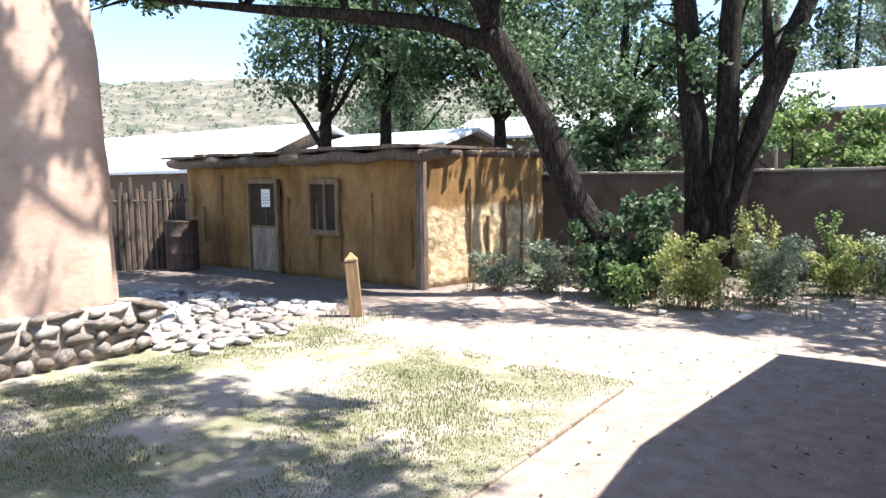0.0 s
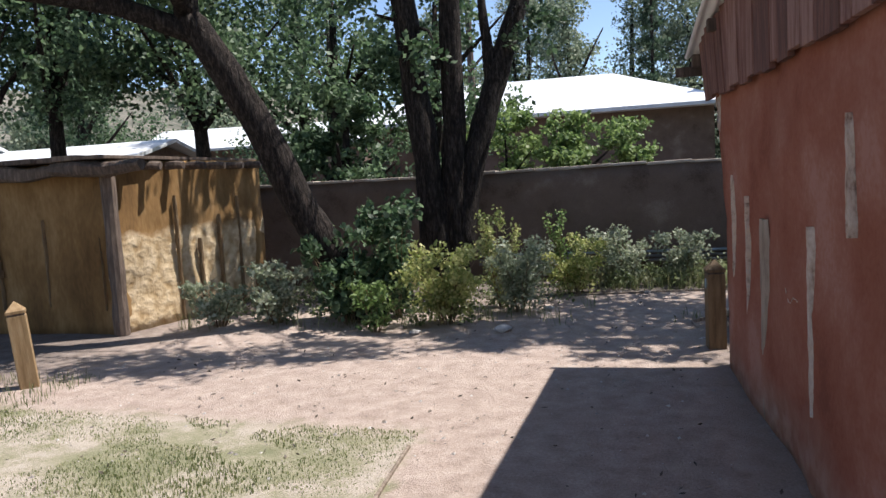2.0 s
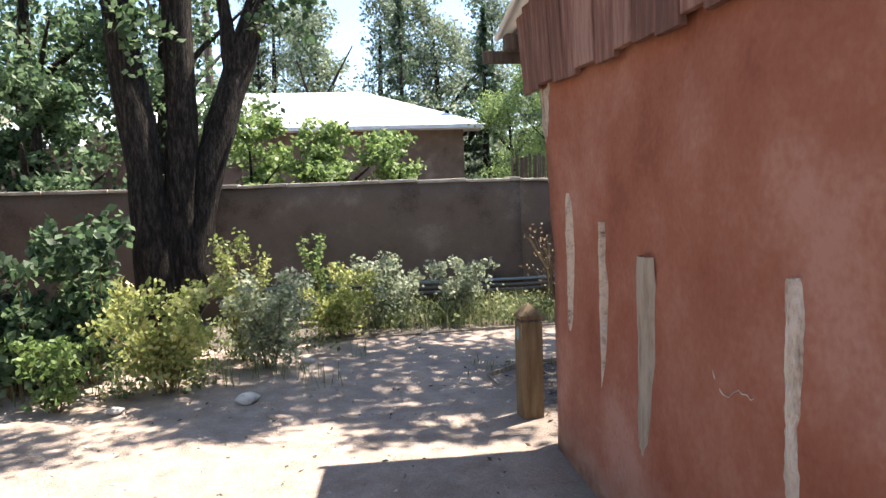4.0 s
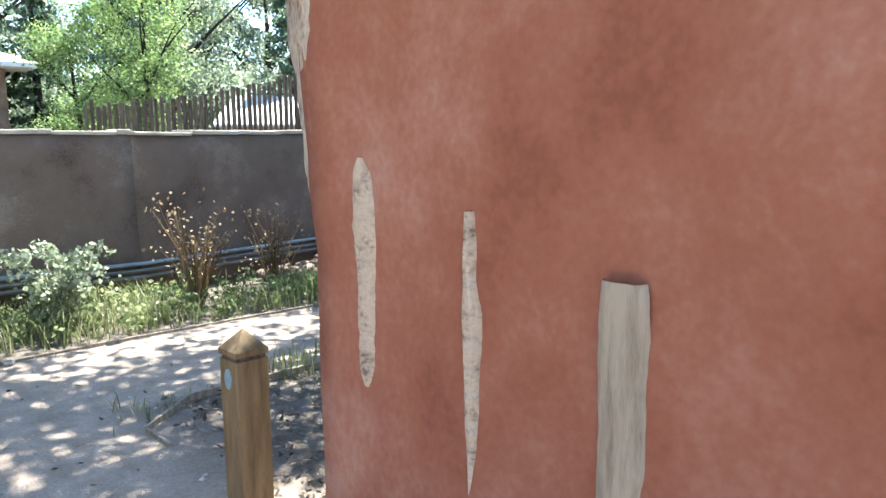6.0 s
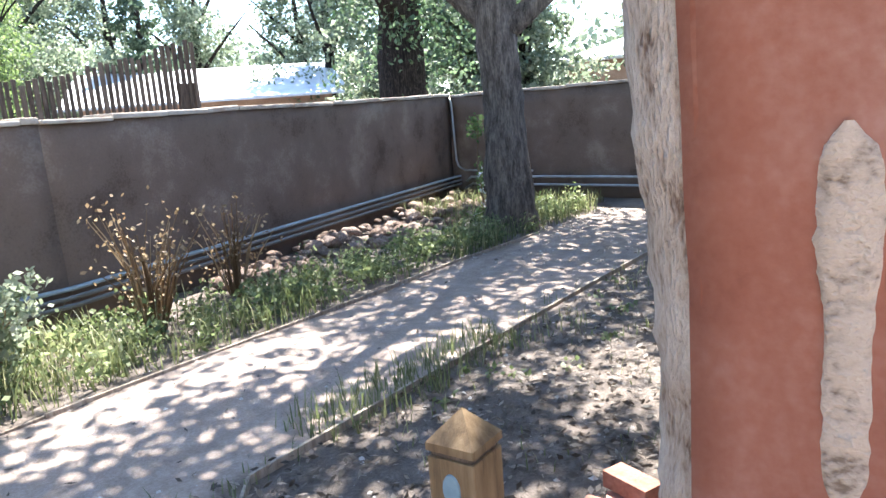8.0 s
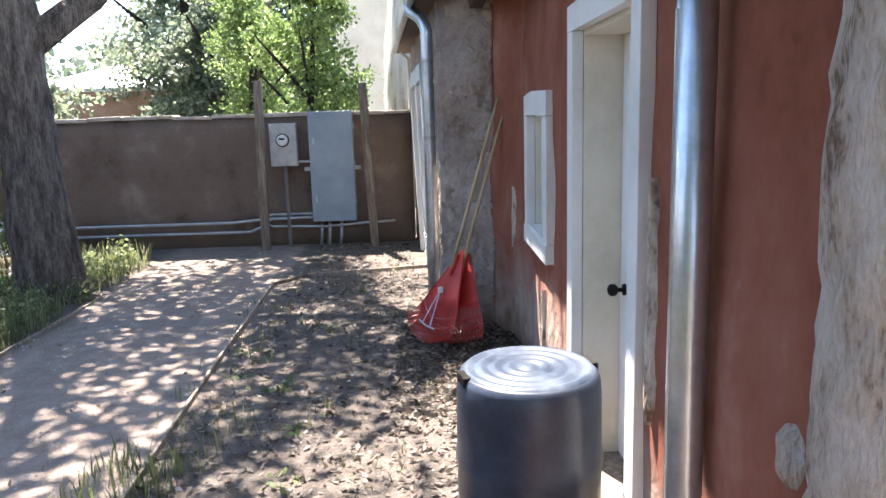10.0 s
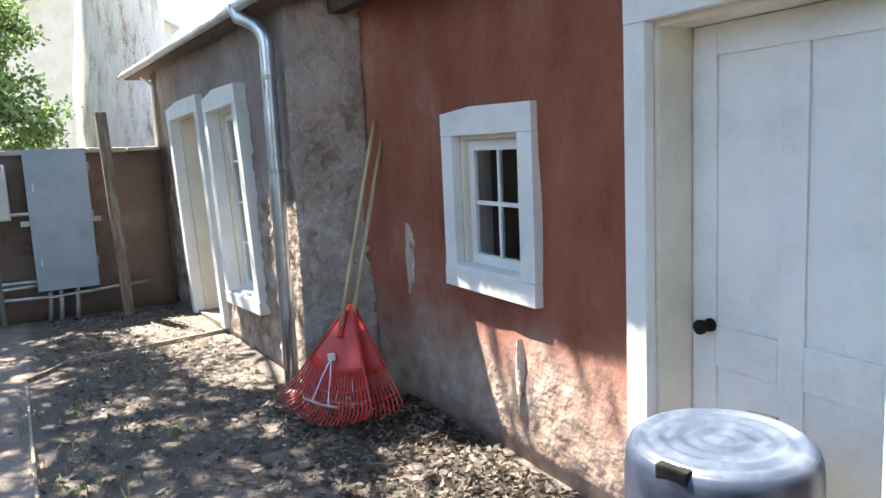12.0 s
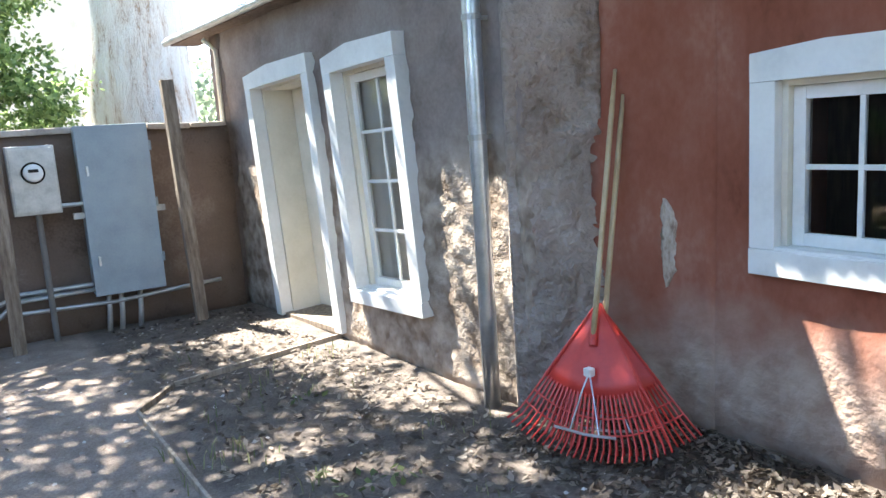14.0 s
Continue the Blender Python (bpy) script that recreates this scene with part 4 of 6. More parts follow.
def plastic_drum(at, rz):
    """A dark drum with a lid of raised rings and two dark blocks for its bung notches."""
    d = empty("plastic_drum", at, rz, label="dark blue plastic drum standing upside down before the door", category="drum")
    r = 0.28
    prof = [(0.27, -0.02), (0.278, 0.02), (r, 0.1), (r, 0.3), (r + 0.006, 0.33), (r + 0.006, 0.36), (r, 0.39), (r - 0.002, 0.6), (r - 0.006, 0.655), (r - 0.016, 0.678), (r - 0.026, 0.686)]
    part("body", tube([(0, 0, z) for q, z in prof], [q for q, z in prof], 64), M_DRUM, d, smooth=True)
    rings = [(0.256 - 0.0136 * i, (0.684 if i == 0 else 0.6895) + (0.008 if i % 4 in (1, 2) else 0.0)) for i in range(19)]
    lid = bmesh.new()
    loops = [[lid.verts.new((q * math.cos(2 * math.pi * k / 64), q * math.sin(2 * math.pi * k / 64), z)) for k in range(64)] for q, z in rings]
    for u, w in zip(loops, loops[1:]):
        for k in range(64):
            lid.faces.new((u[k], u[(k + 1) % 64], w[(k + 1) % 64], w[k]))
    lid.faces.new(loops[-1])
    lid_ob = part("lid", lid, M_DRUMTOP, d, "dusty ringed drum end with sky reflection in its colour", True)
    # solid dark blocks stand in for the shade inside the bung recesses
    for a in (25, 205):
        c, s_ = math.cos(radians(a)), math.sin(radians(a))
        bm = box((-0.05, -0.03, 0.65), (0.05, 0.026, 0.6935), 0.008)
        for v in bm.verts:
            q = v.co.copy()
            v.co = Vector((c * (0.247 + q.y) - s_ * q.x, s_ * (0.247 + q.y) + c * q.x, q.z))
        part("notch_shade", bm, M_DARK, d, "dark block for the shade of a bung recess")
    part("seam", box((-0.004, -r - 0.004, 0.02), (0.004, -r + 0.003, 0.59)), M_DRUM, d)
    return d


plastic_drum((1.6, 7.35, 0), 78)

old = empty("oil_barrel", (-12.3, 8.38, 0), label="dark rusty barrel standing by the shed", category="barrel")
prof = [(0.3, 0.0), (0.31, 0.02), (0.3, 0.04), (0.3, 0.3), (0.315, 0.315), (0.3, 0.33), (0.3, 0.62), (0.315, 0.635), (0.3, 0.65), (0.3, 0.9), (0.31, 0.92), (0.29, 0.925), (0.28, 0.9)]
part("body", tube([(0, 0, z) for q, z in prof], [q for q, z in prof], 32), M_DARKWOOD, old, smooth=True)

M_REDPLASTIC = mat("red_plastic", [(0.42, 0.026, 0.02), (0.52, 0.04, 0.03), (0.6, 0.06, 0.045)], 4, 0.42, 0.05, 40)
M_HANDLE = mat("ash_handle", [(0.34, 0.24, 0.13), (0.47, 0.36, 0.21), (0.56, 0.45, 0.29)], 5, 0.6, 0.1, 60, stretch=(3, 3, 0.5))


def leaf_rake(origin, right, up, n, handle_top, label, half=0.42, tall=0.66):
    """A fan rake: a solid red apron, slotted tines, a cross brace, wire stays and a long handle."""
    rk = empty("leaf_rake", origin, label=label, category="rake")
    right, up, n = Vector(right).normalized(), Vector(up).normalized(), Vector(n).normalized()

    def P(a, r_, off=0.0):
        # a: -1..1 across the fan, r_: 0 at the ferrule to 1 at the tips
        ang = a * 0.56
        q = Vector((math.sin(ang) * r_ * half / 0.53, tall * (1 - r_ * math.cos(ang) * (1.02 - 0.02 * r_)), 0))
        bend = 0.05 * max(0, r_ - 0.9) * 10 + 0.02 * math.cos(a * 1.5)
        return right * q.x + up * q.y + n * (off + bend)
    bm = bmesh.new()
    rows = [[(bm.verts.new(P(i / 12 - 1, r_)), bm.verts.new(P(i / 12 - 1, r_, -0.004))) for i in range(25)] for r_ in steps(0.02, 0.62, 6)]
    for a, b in zip(rows, rows[1:]):
        for i in range(24):
            bm.faces.new((a[i][0], a[i + 1][0], b[i + 1][0], b[i][0]))
            bm.faces.new((a[i][1], b[i][1], b[i + 1][1], a[i + 1][1]))
    for i in range(24):
        bm.faces.new((rows[-1][i][0], rows[-1][i + 1][0], rows[-1][i + 1][1], rows[-1][i][1]))
    for a, b in zip(rows, rows[1:]):
        for i in (0, 24):
            bm.faces.new((a[i][0], b[i][0], b[i][1], a[i][1]))
    part("apron", bm, M_REDPLASTIC, rk, smooth=True)
    for i in range(27):
        a = i / 13 - 1
        pts = [P(a, r_) for r_ in steps(0.6, 1.0, 5)]
        part("tine", tube(pts, [0.0065, 0.0062, 0.006, 0.0055, 0.005, 0.0045], 5), M_REDPLASTIC, rk)
    for r_ in (0.74, 0.84):
        part("web", tube([P(i / 12 - 1, r_, 0.001) for i in range(25)], 0.005, 5), M_REDPLASTIC, rk)
    for s_ in (-1, 1):
        part("rim", tube([P(s_, r_, 0.002) for r_ in steps(0.02, 0.62, 5)], 0.008, 6), M_REDPLASTIC, rk)
    part("brace", tube([P(-0.42, 0.86, 0.03), P(0, 0.85, 0.03), P(0.42, 0.86, 0.03)], 0.007, 6), M_CONDUIT, rk, "pale metal cross brace")
    hub = P(0, 0.47, 0.03)
    part("clip", box(hub - Vector((0.02, 0.02, 0.02)), hub + Vector((0.02, 0.02, 0.02)), 0.006), M_WHITE, rk, "white plastic clip")
    for a in (-0.2, 0.2):
        part("stay", tube([hub, P(a * 0.6, 0.62, 0.032), P(a, 0.85, 0.03)], 0.004, 6), M_GALV, rk)
    top = Vector(handle_top) - Vector(origin)
    part("ferrule", tube([P(0, 0.3, 0.012), P(0, 0.08, 0.014)], 0.018, 12), M_REDPLASTIC, rk)
    foot_ = P(0, 0.24, 0.016)
    mids = [foot_.lerp(top, f) for f in steps(0, 1, 6)]
    part("handle", tube(mids, [0.0135, 0.0135, 0.0135, 0.0135, 0.0135, 0.013, 0.009], 12), M_HANDLE, rk, "pale ash handle", True)
    return rk


leaf_rake((4.12, 7.75, 0.01), (-0.93, -0.36, 0), (0.287, -0.423, 0.86), (-0.31, 0.8, 0.497), (4.47, 7.15, 1.755), "red plastic leaf rake leaning on the house wall", 0.4, 0.75)
leaf_rake((4.06, 7.61, 0.01), (-0.75, -0.66, 0), (0.44, -0.3, 0.85), (-0.564, 0.64, 0.489), (4.45, 7.12, 1.63), "second red leaf rake leaning behind the first", 0.37, 0.72)

# ---- electric box, meter, poles and conduits ----
cab = empty("electric_cabinet", (8.43, 8.875, 0), label="tall pale blue grey steel electric cabinet on the yard wall", category="cabinet")
part("body", box((0.005, -0.275, 0.33), (0.2, 0.275, 1.72), 0.006), M_GREYBOX, cab)
door_p = part("door", box((-0.018, -0.28, 0.325), (0.003, 0.28, 1.725), 0.006), M_GREYBOX, cab)
for z in (0.62, 1.36):
    part("latch", box((-0.045, 0.21, z - 0.04), (-0.018, 0.228, z + 0.04), 0.004), M_GALV, door_p, "steel latch")
for z in (0.55, 1.02, 1.5):
    part("hinge", tube([(-0.01, -0.29, z), (-0.01, -0.29, z + 0.08)], 0.009, 8), M_GREYBOX, cab)
part("bracket", box((0.03, -0.36, 0.98), (0.06, -0.275, 1.03)), M_CONDUIT, cab)
part("bracket", box((0.03, 0.275, 0.98), (0.06, 0.36, 1.03)), M_CONDUIT, cab)
meter = empty("electric_meter", (8.41, 9.48, 0), label="grey electric meter box with a round glass dial", category="meter")
part("body", box((0.0, -0.17, 1.05), (0.15, 0.17, 1.59), 0.008), M_CONDUIT, meter)
part("cover", box((-0.012, -0.155, 1.07), (0.0, 0.155, 1.57), 0.004), M_CONDUIT, meter)
part("rim", tube([(-0.03, 0, 1.38), (-0.01, 0, 1.38)], 0.085, 28), M_DARK, meter, "dark meter ring")
part("dial", tube([(-0.075, 0, 1.38), (-0.07, 0, 1.38), (-0.05, 0, 1.38), (-0.02, 0, 1.38)], [0.04, 0.06, 0.07, 0.072], 28), M_WHITE, meter, "pale dial", True)
part("register", box((-0.08, -0.035, 1.385), (-0.074, 0.035, 1.41)), M_DARK, meter)
part("riser", tube([(0.07, 0.0, 0.0), (0.07, 0.0, 1.06)], 0.024, 12), M_RISER, meter, "dark grey conduit riser")
part("link", tube([(0.08, -0.17, 1.1), (0.08, -0.36, 1.1)], 0.018, 10), M_CONDUIT, meter)


def pole(x, y, h, label, rx, ry):
    p = empty("wooden_pole", (x, y, 0), label=label, category="pole", group="poles by the electric cabinet")
    p.matrix_world = pose(x, y, 0, rx, ry, 0)
    part("shaft", box((-0.045, -0.05, -0.05), (0.045, 0.05, h), 0.006), M_WOOD, p)
    return p


pole(8.3, 9.76, 2.12, "weathered square timber pole by the meter", 1, 0)
pole(8.28, 8.36, 2.06, "weathered square timber pole by the cabinet", -2, -1)


def pipe_run(label, pts, r, material=None, cat="conduit"):
    c = empty("conduit", (0, 0, 0), label=label, category=cat, group="electric conduits")
    part("pipe", tube(pts, r, 8), material or M_CONDUIT, c, smooth=True)
    return c


xw = 8.57
pipe_run("grey steel conduit bending down the wall's corner", [(xw, 14.2, 1.66), (xw - 0.02, 14.15, 1.58), (xw - 0.02, 14.12, 0.6), (xw - 0.02, 14.08, 0.5), (xw - 0.02, 13.95, 0.43), (xw - 0.02, 12.6, 0.42)], 0.018)
pipe_run("grey steel conduit along the yard wall", [(xw - 0.05, 13.9, 0.24), (xw - 0.05, 13.8, 0.32), (xw - 0.05, 12.0, 0.33), (xw - 0.05, 10.2, 0.33), (xw - 0.05, 9.85, 0.36), (xw - 0.05, 9.7, 0.42), (xw - 0.05, 9.2, 0.42), (xw - 0.05, 9.0, 0.4)], 0.02)
pipe_run("grey steel conduit along the yard wall", [(xw - 0.03, 13.95, 0.12), (xw - 0.03, 13.8, 0.2), (xw - 0.03, 12.0, 0.2), (xw - 0.03, 10.0, 0.2), (xw - 0.03, 9.85, 0.26), (xw - 0.03, 9.72, 0.38), (xw - 0.03, 9.2, 0.37)], 0.02)
pipe_run("pale conduit curving under the cabinet to the house", [(xw - 0.08, 9.1, 0.38), (xw - 0.08, 9.7, 0.37), (xw - 0.08, 9.78, 0.32), (xw - 0.08, 9.7, 0.27), (xw - 0.08, 9.0, 0.25), (xw - 0.08, 8.5, 0.28), (xw - 0.08, 8.1, 0.3)], 0.018)
for y_ in (9.05, 8.95, 8.8):
    pipe_run("short grey conduit stub under the cabinet", [(8.5, y_, 0.36), (8.5, y_ + 0.01, 0.15), (8.5, y_ + 0.03, -0.02)], 0.022)
for k, (dz, mt) in enumerate(((0.36, M_GREYBOX), (0.29, M_RISER), (0.23, M_RISER))):
    pipe_run("long grey conduit low on the yard wall", [(-3.0, 12.24 - 0.02 * k, dz + 0.04), (1.0, 12.33 - 0.02 * k, dz), (4.5, 13.18 - 0.02 * k, dz - 0.02), (8.4, 14.1 - 0.02 * k, dz - 0.04), (8.5, 14.0, dz - 0.02)], 0.02, mt)
jb = empty("junction_box", (xw - 0.06, 13.3, 0), label="small grey junction box on the conduits", category="box")
part("body", box((-0.05, -0.13, 0.2), (0.05, 0.13, 0.42), 0.006), M_GREYBOX, jb)
part("cover", box((-0.06, -0.12, 0.21), (-0.051, 0.12, 0.41), 0.003), M_GREYBOX, jb)

# ---- edging ----


def edging(label, pts, w=0.018, h=0.03):
    e = empty("path_edging", (0, 0, 0), label=label, category="edging", kind="structure")
    for a, b in zip(pts, pts[1:]):
        a, b = Vector((*a, 0)), Vector((*b, 0))
        d = (b - a).normalized()
        n_ = Vector((-d.y, d.x, 0))
        k = max(1, int((b - a).length / 1.2))
        for i in range(k):
            p, q = a.lerp(b, i / k), a.lerp(b, (i + 1) / k)
            bm = box((0, -w / 2, -0.05), ((q - p).length - 0.01, w / 2, h + 0.012 * noise.noise(p * 2)), 0.004)
            for v in bm.verts:
                c = v.co.copy()
                v.co = p + d * c.x + n_ * c.y + Vector((0, 0, c.z))
            part("board", bm, M_WOOD, e)
    return e


edging("thin weathered board edging between path and litter", [(-0.2, 8.35), (-0.225, 8.66), (0.16, 9.02), (1.8, 9.1), (4.0, 9.2), (6.23, 9.27), (6.6, 8.98), (6.88, 7.66)])
edging("thin weathered board edging before the weed bed", [(-1.6, 10.55), (0.0, 10.68), (2.0, 10.74), (4.4, 10.86), (5.9, 10.85), (6.6, 11.2)])
edging("thin board edging of the lawn", [(-2.3, 4.98), (-2.27, 3.4), (-2.25, 0.6)], 0.02, 0.03)

# ---- bricks at the corner ----
stack = empty("brick_stack", (0.42, 7.42, 0), label="small loose stack of red bricks by the house corner", category="bricks")
rg = random.Random(5)
for x, y, z, a in ((-0.1, 0.02, 0.035, 10), (0.12, 0.03, 0.035, 14), (0.0, -0.12, 0.035, 8), (0.2, -0.13, 0.035, 16), (-0.06, 0.0, 0.103, 30), (0.1, -0.07, 0.103, 12), (0.16, 0.05, 0.103, 95), (0.08, -0.03, 0.171, 20), (0.2, -0.1, 0.171, 12), (0.18, -0.04, 0.239, 70)):
    b = part("brick", box((-0.1, -0.048, -0.032), (0.1, 0.048, 0.032), 0.004), M_BRICK, stack)
    b.matrix_basis = pose(x, y, z, 0, 0, a + rg.uniform(-4, 4))

# ---- fences ----
fence = empty("picket_fence", (-0.3, 0.65, 0), label="dark rough upright-pole fence beside the shed", category="fence")
rg = random.Random(9)
for k in range(30):
    f = k / 29
    x, y = -12.25 - 1.35 * f, 7.95 - 2.6 * f
    h = rg.uniform(1.45, 1.8)
    part("picket", tube([(x, y, 0), (x + rg.uniform(-0.02, 0.02), y, h * 0.5), (x + rg.uniform(-0.04, 0.04), y + rg.uniform(-0.03, 0.03), h)], [0.06, 0.056, 0.04], 7, wobble=0.3), M_DARKWOOD, fence)
for z in (0.5, 1.3):
    part("rail", tube([(-12.2, 8.02, z), (-13.65, 5.33, z)], 0.03, 7), M_DARKWOOD, fence)
fence = empty("stake_fence", (0, 0, 0), label="tall dark stake fence beyond the yard wall", category="fence")
for k in range(42):
    f = k / 41
    x, y = 3.0 + 4.35 * f, 21.4 - 1.75 * f
    h = 2.45 + 0.78 * f * f + rg.uniform(-0.1, 0.06)
    part("stake", box((x - 0.047, y - 0.02, 0), (x + 0.047 - rg.uniform(0, 0.035), y + 0.02, h), 0.004), M_DARKWOOD, fence)
part("rail", box((3.0, 21.33, 1.4), (3.1, 21.37, 1.5)), M_DARKWOOD, fence)
part("corner_board", box((7.0, 19.72, 0), (7.4, 19.77, 2.35)), M_DARKWOOD, fence)

# ---- houses beyond ----


def far_house(name, x0, x1, y0, y1, eave, ridge, hip, wall_m, roof_m, label, over=0.6, rz=0.0, windows=()):
    """A plain house with four walls and a hipped or gabled metal roof (hip: the ridge's inset)."""
    cx, cy = (x0 + x1) / 2, (y0 + y1) / 2
    hs = empty(name, (cx, cy, 0), rz, label=label, category="house")
    a, b = (x1 - x0) / 2, (y1 - y0) / 2
    t = 0.25
    for lo, hi in (((-a, -b, 0), (a, -b + t, eave)), ((-a, b - t, 0), (a, b, eave)), ((-a, -b + t, 0), (-a + t, b - t, eave)), ((a - t, -b + t, 0), (a, b - t, eave))):
        part("wall", box(lo, hi), wall_m, hs)
    ao, bo = a + over, b + over
    if hip < 0.2:
        for side in (-1, 1):
            bm = bmesh.new()
            prof = [(0, ridge), (side * bo, eave), (side * bo, eave - 0.09), (0, ridge - 0.09)]
            ends = [[bm.verts.new((x, y, z)) for y, z in prof] for x in (-ao, ao)]
            for i in range(4):
                bm.faces.new((ends[0][i], ends[0][(i + 1) % 4], ends[1][(i + 1) % 4], ends[1][i]))
            bm.faces.new(ends[0])
            bm.faces.new(list(reversed(ends[1])))
            bmesh.ops.recalc_face_normals(bm, faces=bm.faces)
            part("roof", bm, roof_m, hs)
            bm = bmesh.new()
            tri = [(-b, eave), (b, eave), (0, ridge - 0.1 - over * (ridge - eave) / bo)]
            ends = [[bm.verts.new((side * x, y, z)) for y, z in tri] for x in (a - t, a)]
            for i in range(3):
                bm.faces.new((ends[0][i], ends[0][(i + 1) % 3], ends[1][(i + 1) % 3], ends[1][i]))
            bm.faces.new(ends[0])
            bm.faces.new(list(reversed(ends[1])))
            bmesh.ops.recalc_face_normals(bm, faces=bm.faces)
            part("gable", bm, wall_m, hs)
        return hs
    bm = bmesh.new()
    e_ = [bm.verts.new(v) for v in ((-ao, -bo, eave), (ao, -bo, eave), (ao, bo, eave), (-ao, bo, eave))]
    u_ = [bm.verts.new((v.co.x, v.co.y, eave - 0.14)) for v in e_]
    r_ = [bm.verts.new((-ao + hip, 0, ridge)), bm.verts.new((ao - hip, 0, ridge))]
    bm.faces.new((e_[0], e_[1], r_[1], r_[0]))
    bm.faces.new((e_[2], e_[3], r_[0], r_[1]))
    bm.faces.new((e_[1], e_[2], r_[1]))
    bm.faces.new((e_[3], e_[0], r_[0]))
    for i in range(4):
        bm.faces.new((u_[i], u_[(i + 1) % 4], e_[(i + 1) % 4], e_[i]))
    bm.faces.new(list(reversed(u_)))
    part("roof", bm, roof_m, hs)
    for (wx, wz, ww, wh) in windows:
        w = part("window", box((wx - ww / 2, -b - 0.03, wz), (wx + ww / 2, -b + 0.02, wz + wh)), M_WHITE, hs)
        part("pane", box((wx - ww / 2 + 0.06, -b - 0.04, wz + 0.06), (wx + ww / 2 - 0.06, -b - 0.032, wz + wh - 0.06)), M_DARK, w)
    return hs


far_house("house", -11.5, 3.4, 31.5, 41, 4.1, 6.1, 4.5, M_WALL, M_TIN, "brown stuccoed house with a white hipped metal roof", 0.8)
far_house("house", 13.0, 22.0, 29.5, 38, 2.3, 3.7, 0.1, M_PALE_PLASTER, M_TIN, "low pale house with a white metal roof", 0.6, -35)
far_house("barn", -38, -16.9, 13.5, 20.5, 2.0, 3.48, 0.1, M_DARKWOOD, M_TIN, "long low barn with a bright tin gable roof", 0.35)
far_house("barn", -16.4, -11.9, 16.0, 20.0, 2.5, 3.1, 0.05, M_WALL, M_TIN, "small tin-roofed outbuilding behind the shed", 0.3)
far_house("house", -18, -10, 26, 32, 3.3, 4.3, 0.1, M_WALL, M_TIN, "tin-roofed house among the trees", 0.4, 10)
far_house("house", 30, 40, 12, 24, 3.0, 4.6, 3.0, M_PALE_PLASTER, M_TIN, "pale house with a metal roof beyond the trees", 0.5, 90, windows=((-3, 1.2, 1.4, 1.1), (1, 1.2, 1.4, 1.1), (3.5, 1.2, 1.4, 1.1)))
far_house("house", 18.5, 24, 6, 9.8, 4.6, 5.6, 0.1, M_CREAM, M_TIN, "cream house wall beyond the yard", 0.2, 0)

up = empty("utility_pole", (-5.2, 26, 0), label="tall dark wooden utility pole", category="pole")
part("shaft", tube([(0, 0, 0), (0, 0, 9)], [0.14, 0.1], 10), M_DARKWOOD, up)
part("crossarm", box((-0.9, -0.05, 8.3), (0.9, 0.05, 8.42)), M_DARKWOOD, up)

# ---- plants ----


def leaves(name, clumps, size, material, seed, parent=None, kind="", shell=0.45, long=1.0, flat=1.0, clumpy=False):
    """A crown of many small diamond leaves scattered in clumps ((x, y, z), (rx, ry, rz), count)."""
    rs = np.random.RandomState(seed)
    cs, ps = [], []
    for c, r, k in clumps:
        v = rs.normal(size=(k, 3))
        v /= np.linalg.norm(v, axis=1)[:, None]
        rad = rs.uniform(0, 1, k) ** shell
        sub = rs.normal(size=(max(3, k // 40), 3)) * 0.5
        off = sub[rs.randint(0, len(sub), k)] * 0.5 + v * rad[:, None] * 0.75
        if clumpy:
            sub = rs.normal(size=(max(14, k // 50), 3))
            sub *= (rs.uniform(0.3, 1.0, len(sub)) / np.linalg.norm(sub, axis=1))[:, None]
            off = sub[rs.randint(0, len(sub), k)] * 0.85 + v * rad[:, None] * rs.uniform(0.18, 0.4, k)[:, None]
        ps.append(np.array(c) + off * np.array(r))
    p = np.concatenate(ps)
    k = len(p)
    a = rs.normal(size=(k, 3))
    a[:, 2] *= flat
    a /= np.linalg.norm(a, axis=1)[:, None]
    w = rs.normal(size=(k, 3))
    w[:, :2] *= flat
    b = np.cross(a, w)
    b /= np.linalg.norm(b, axis=1)[:, None]
    s = (size * rs.uniform(0.6, 1.3, k))[:, None]
    verts = np.stack([p - a * s * 0.5 * long, p + b * s * 0.32, p + a * s * 0.5 * long, p - b * s * 0.32], axis=1).reshape(-1, 3)
    me = bpy.data.meshes.new(name)
    me.vertices.add(4 * k)
    me.vertices.foreach_set("co", verts.ravel())
    me.loops.add(4 * k)
    me.loops.foreach_set("vertex_index", np.arange(4 * k))
    me.polygons.add(k)
    me.polygons.foreach_set("loop_start", np.arange(0, 4 * k, 4))
    me.update()
    me.materials.append(material)
    ob = new(name, me)
    if parent:
        ob.parent = parent
    if kind:
        ob["kind"] = kind
    return ob


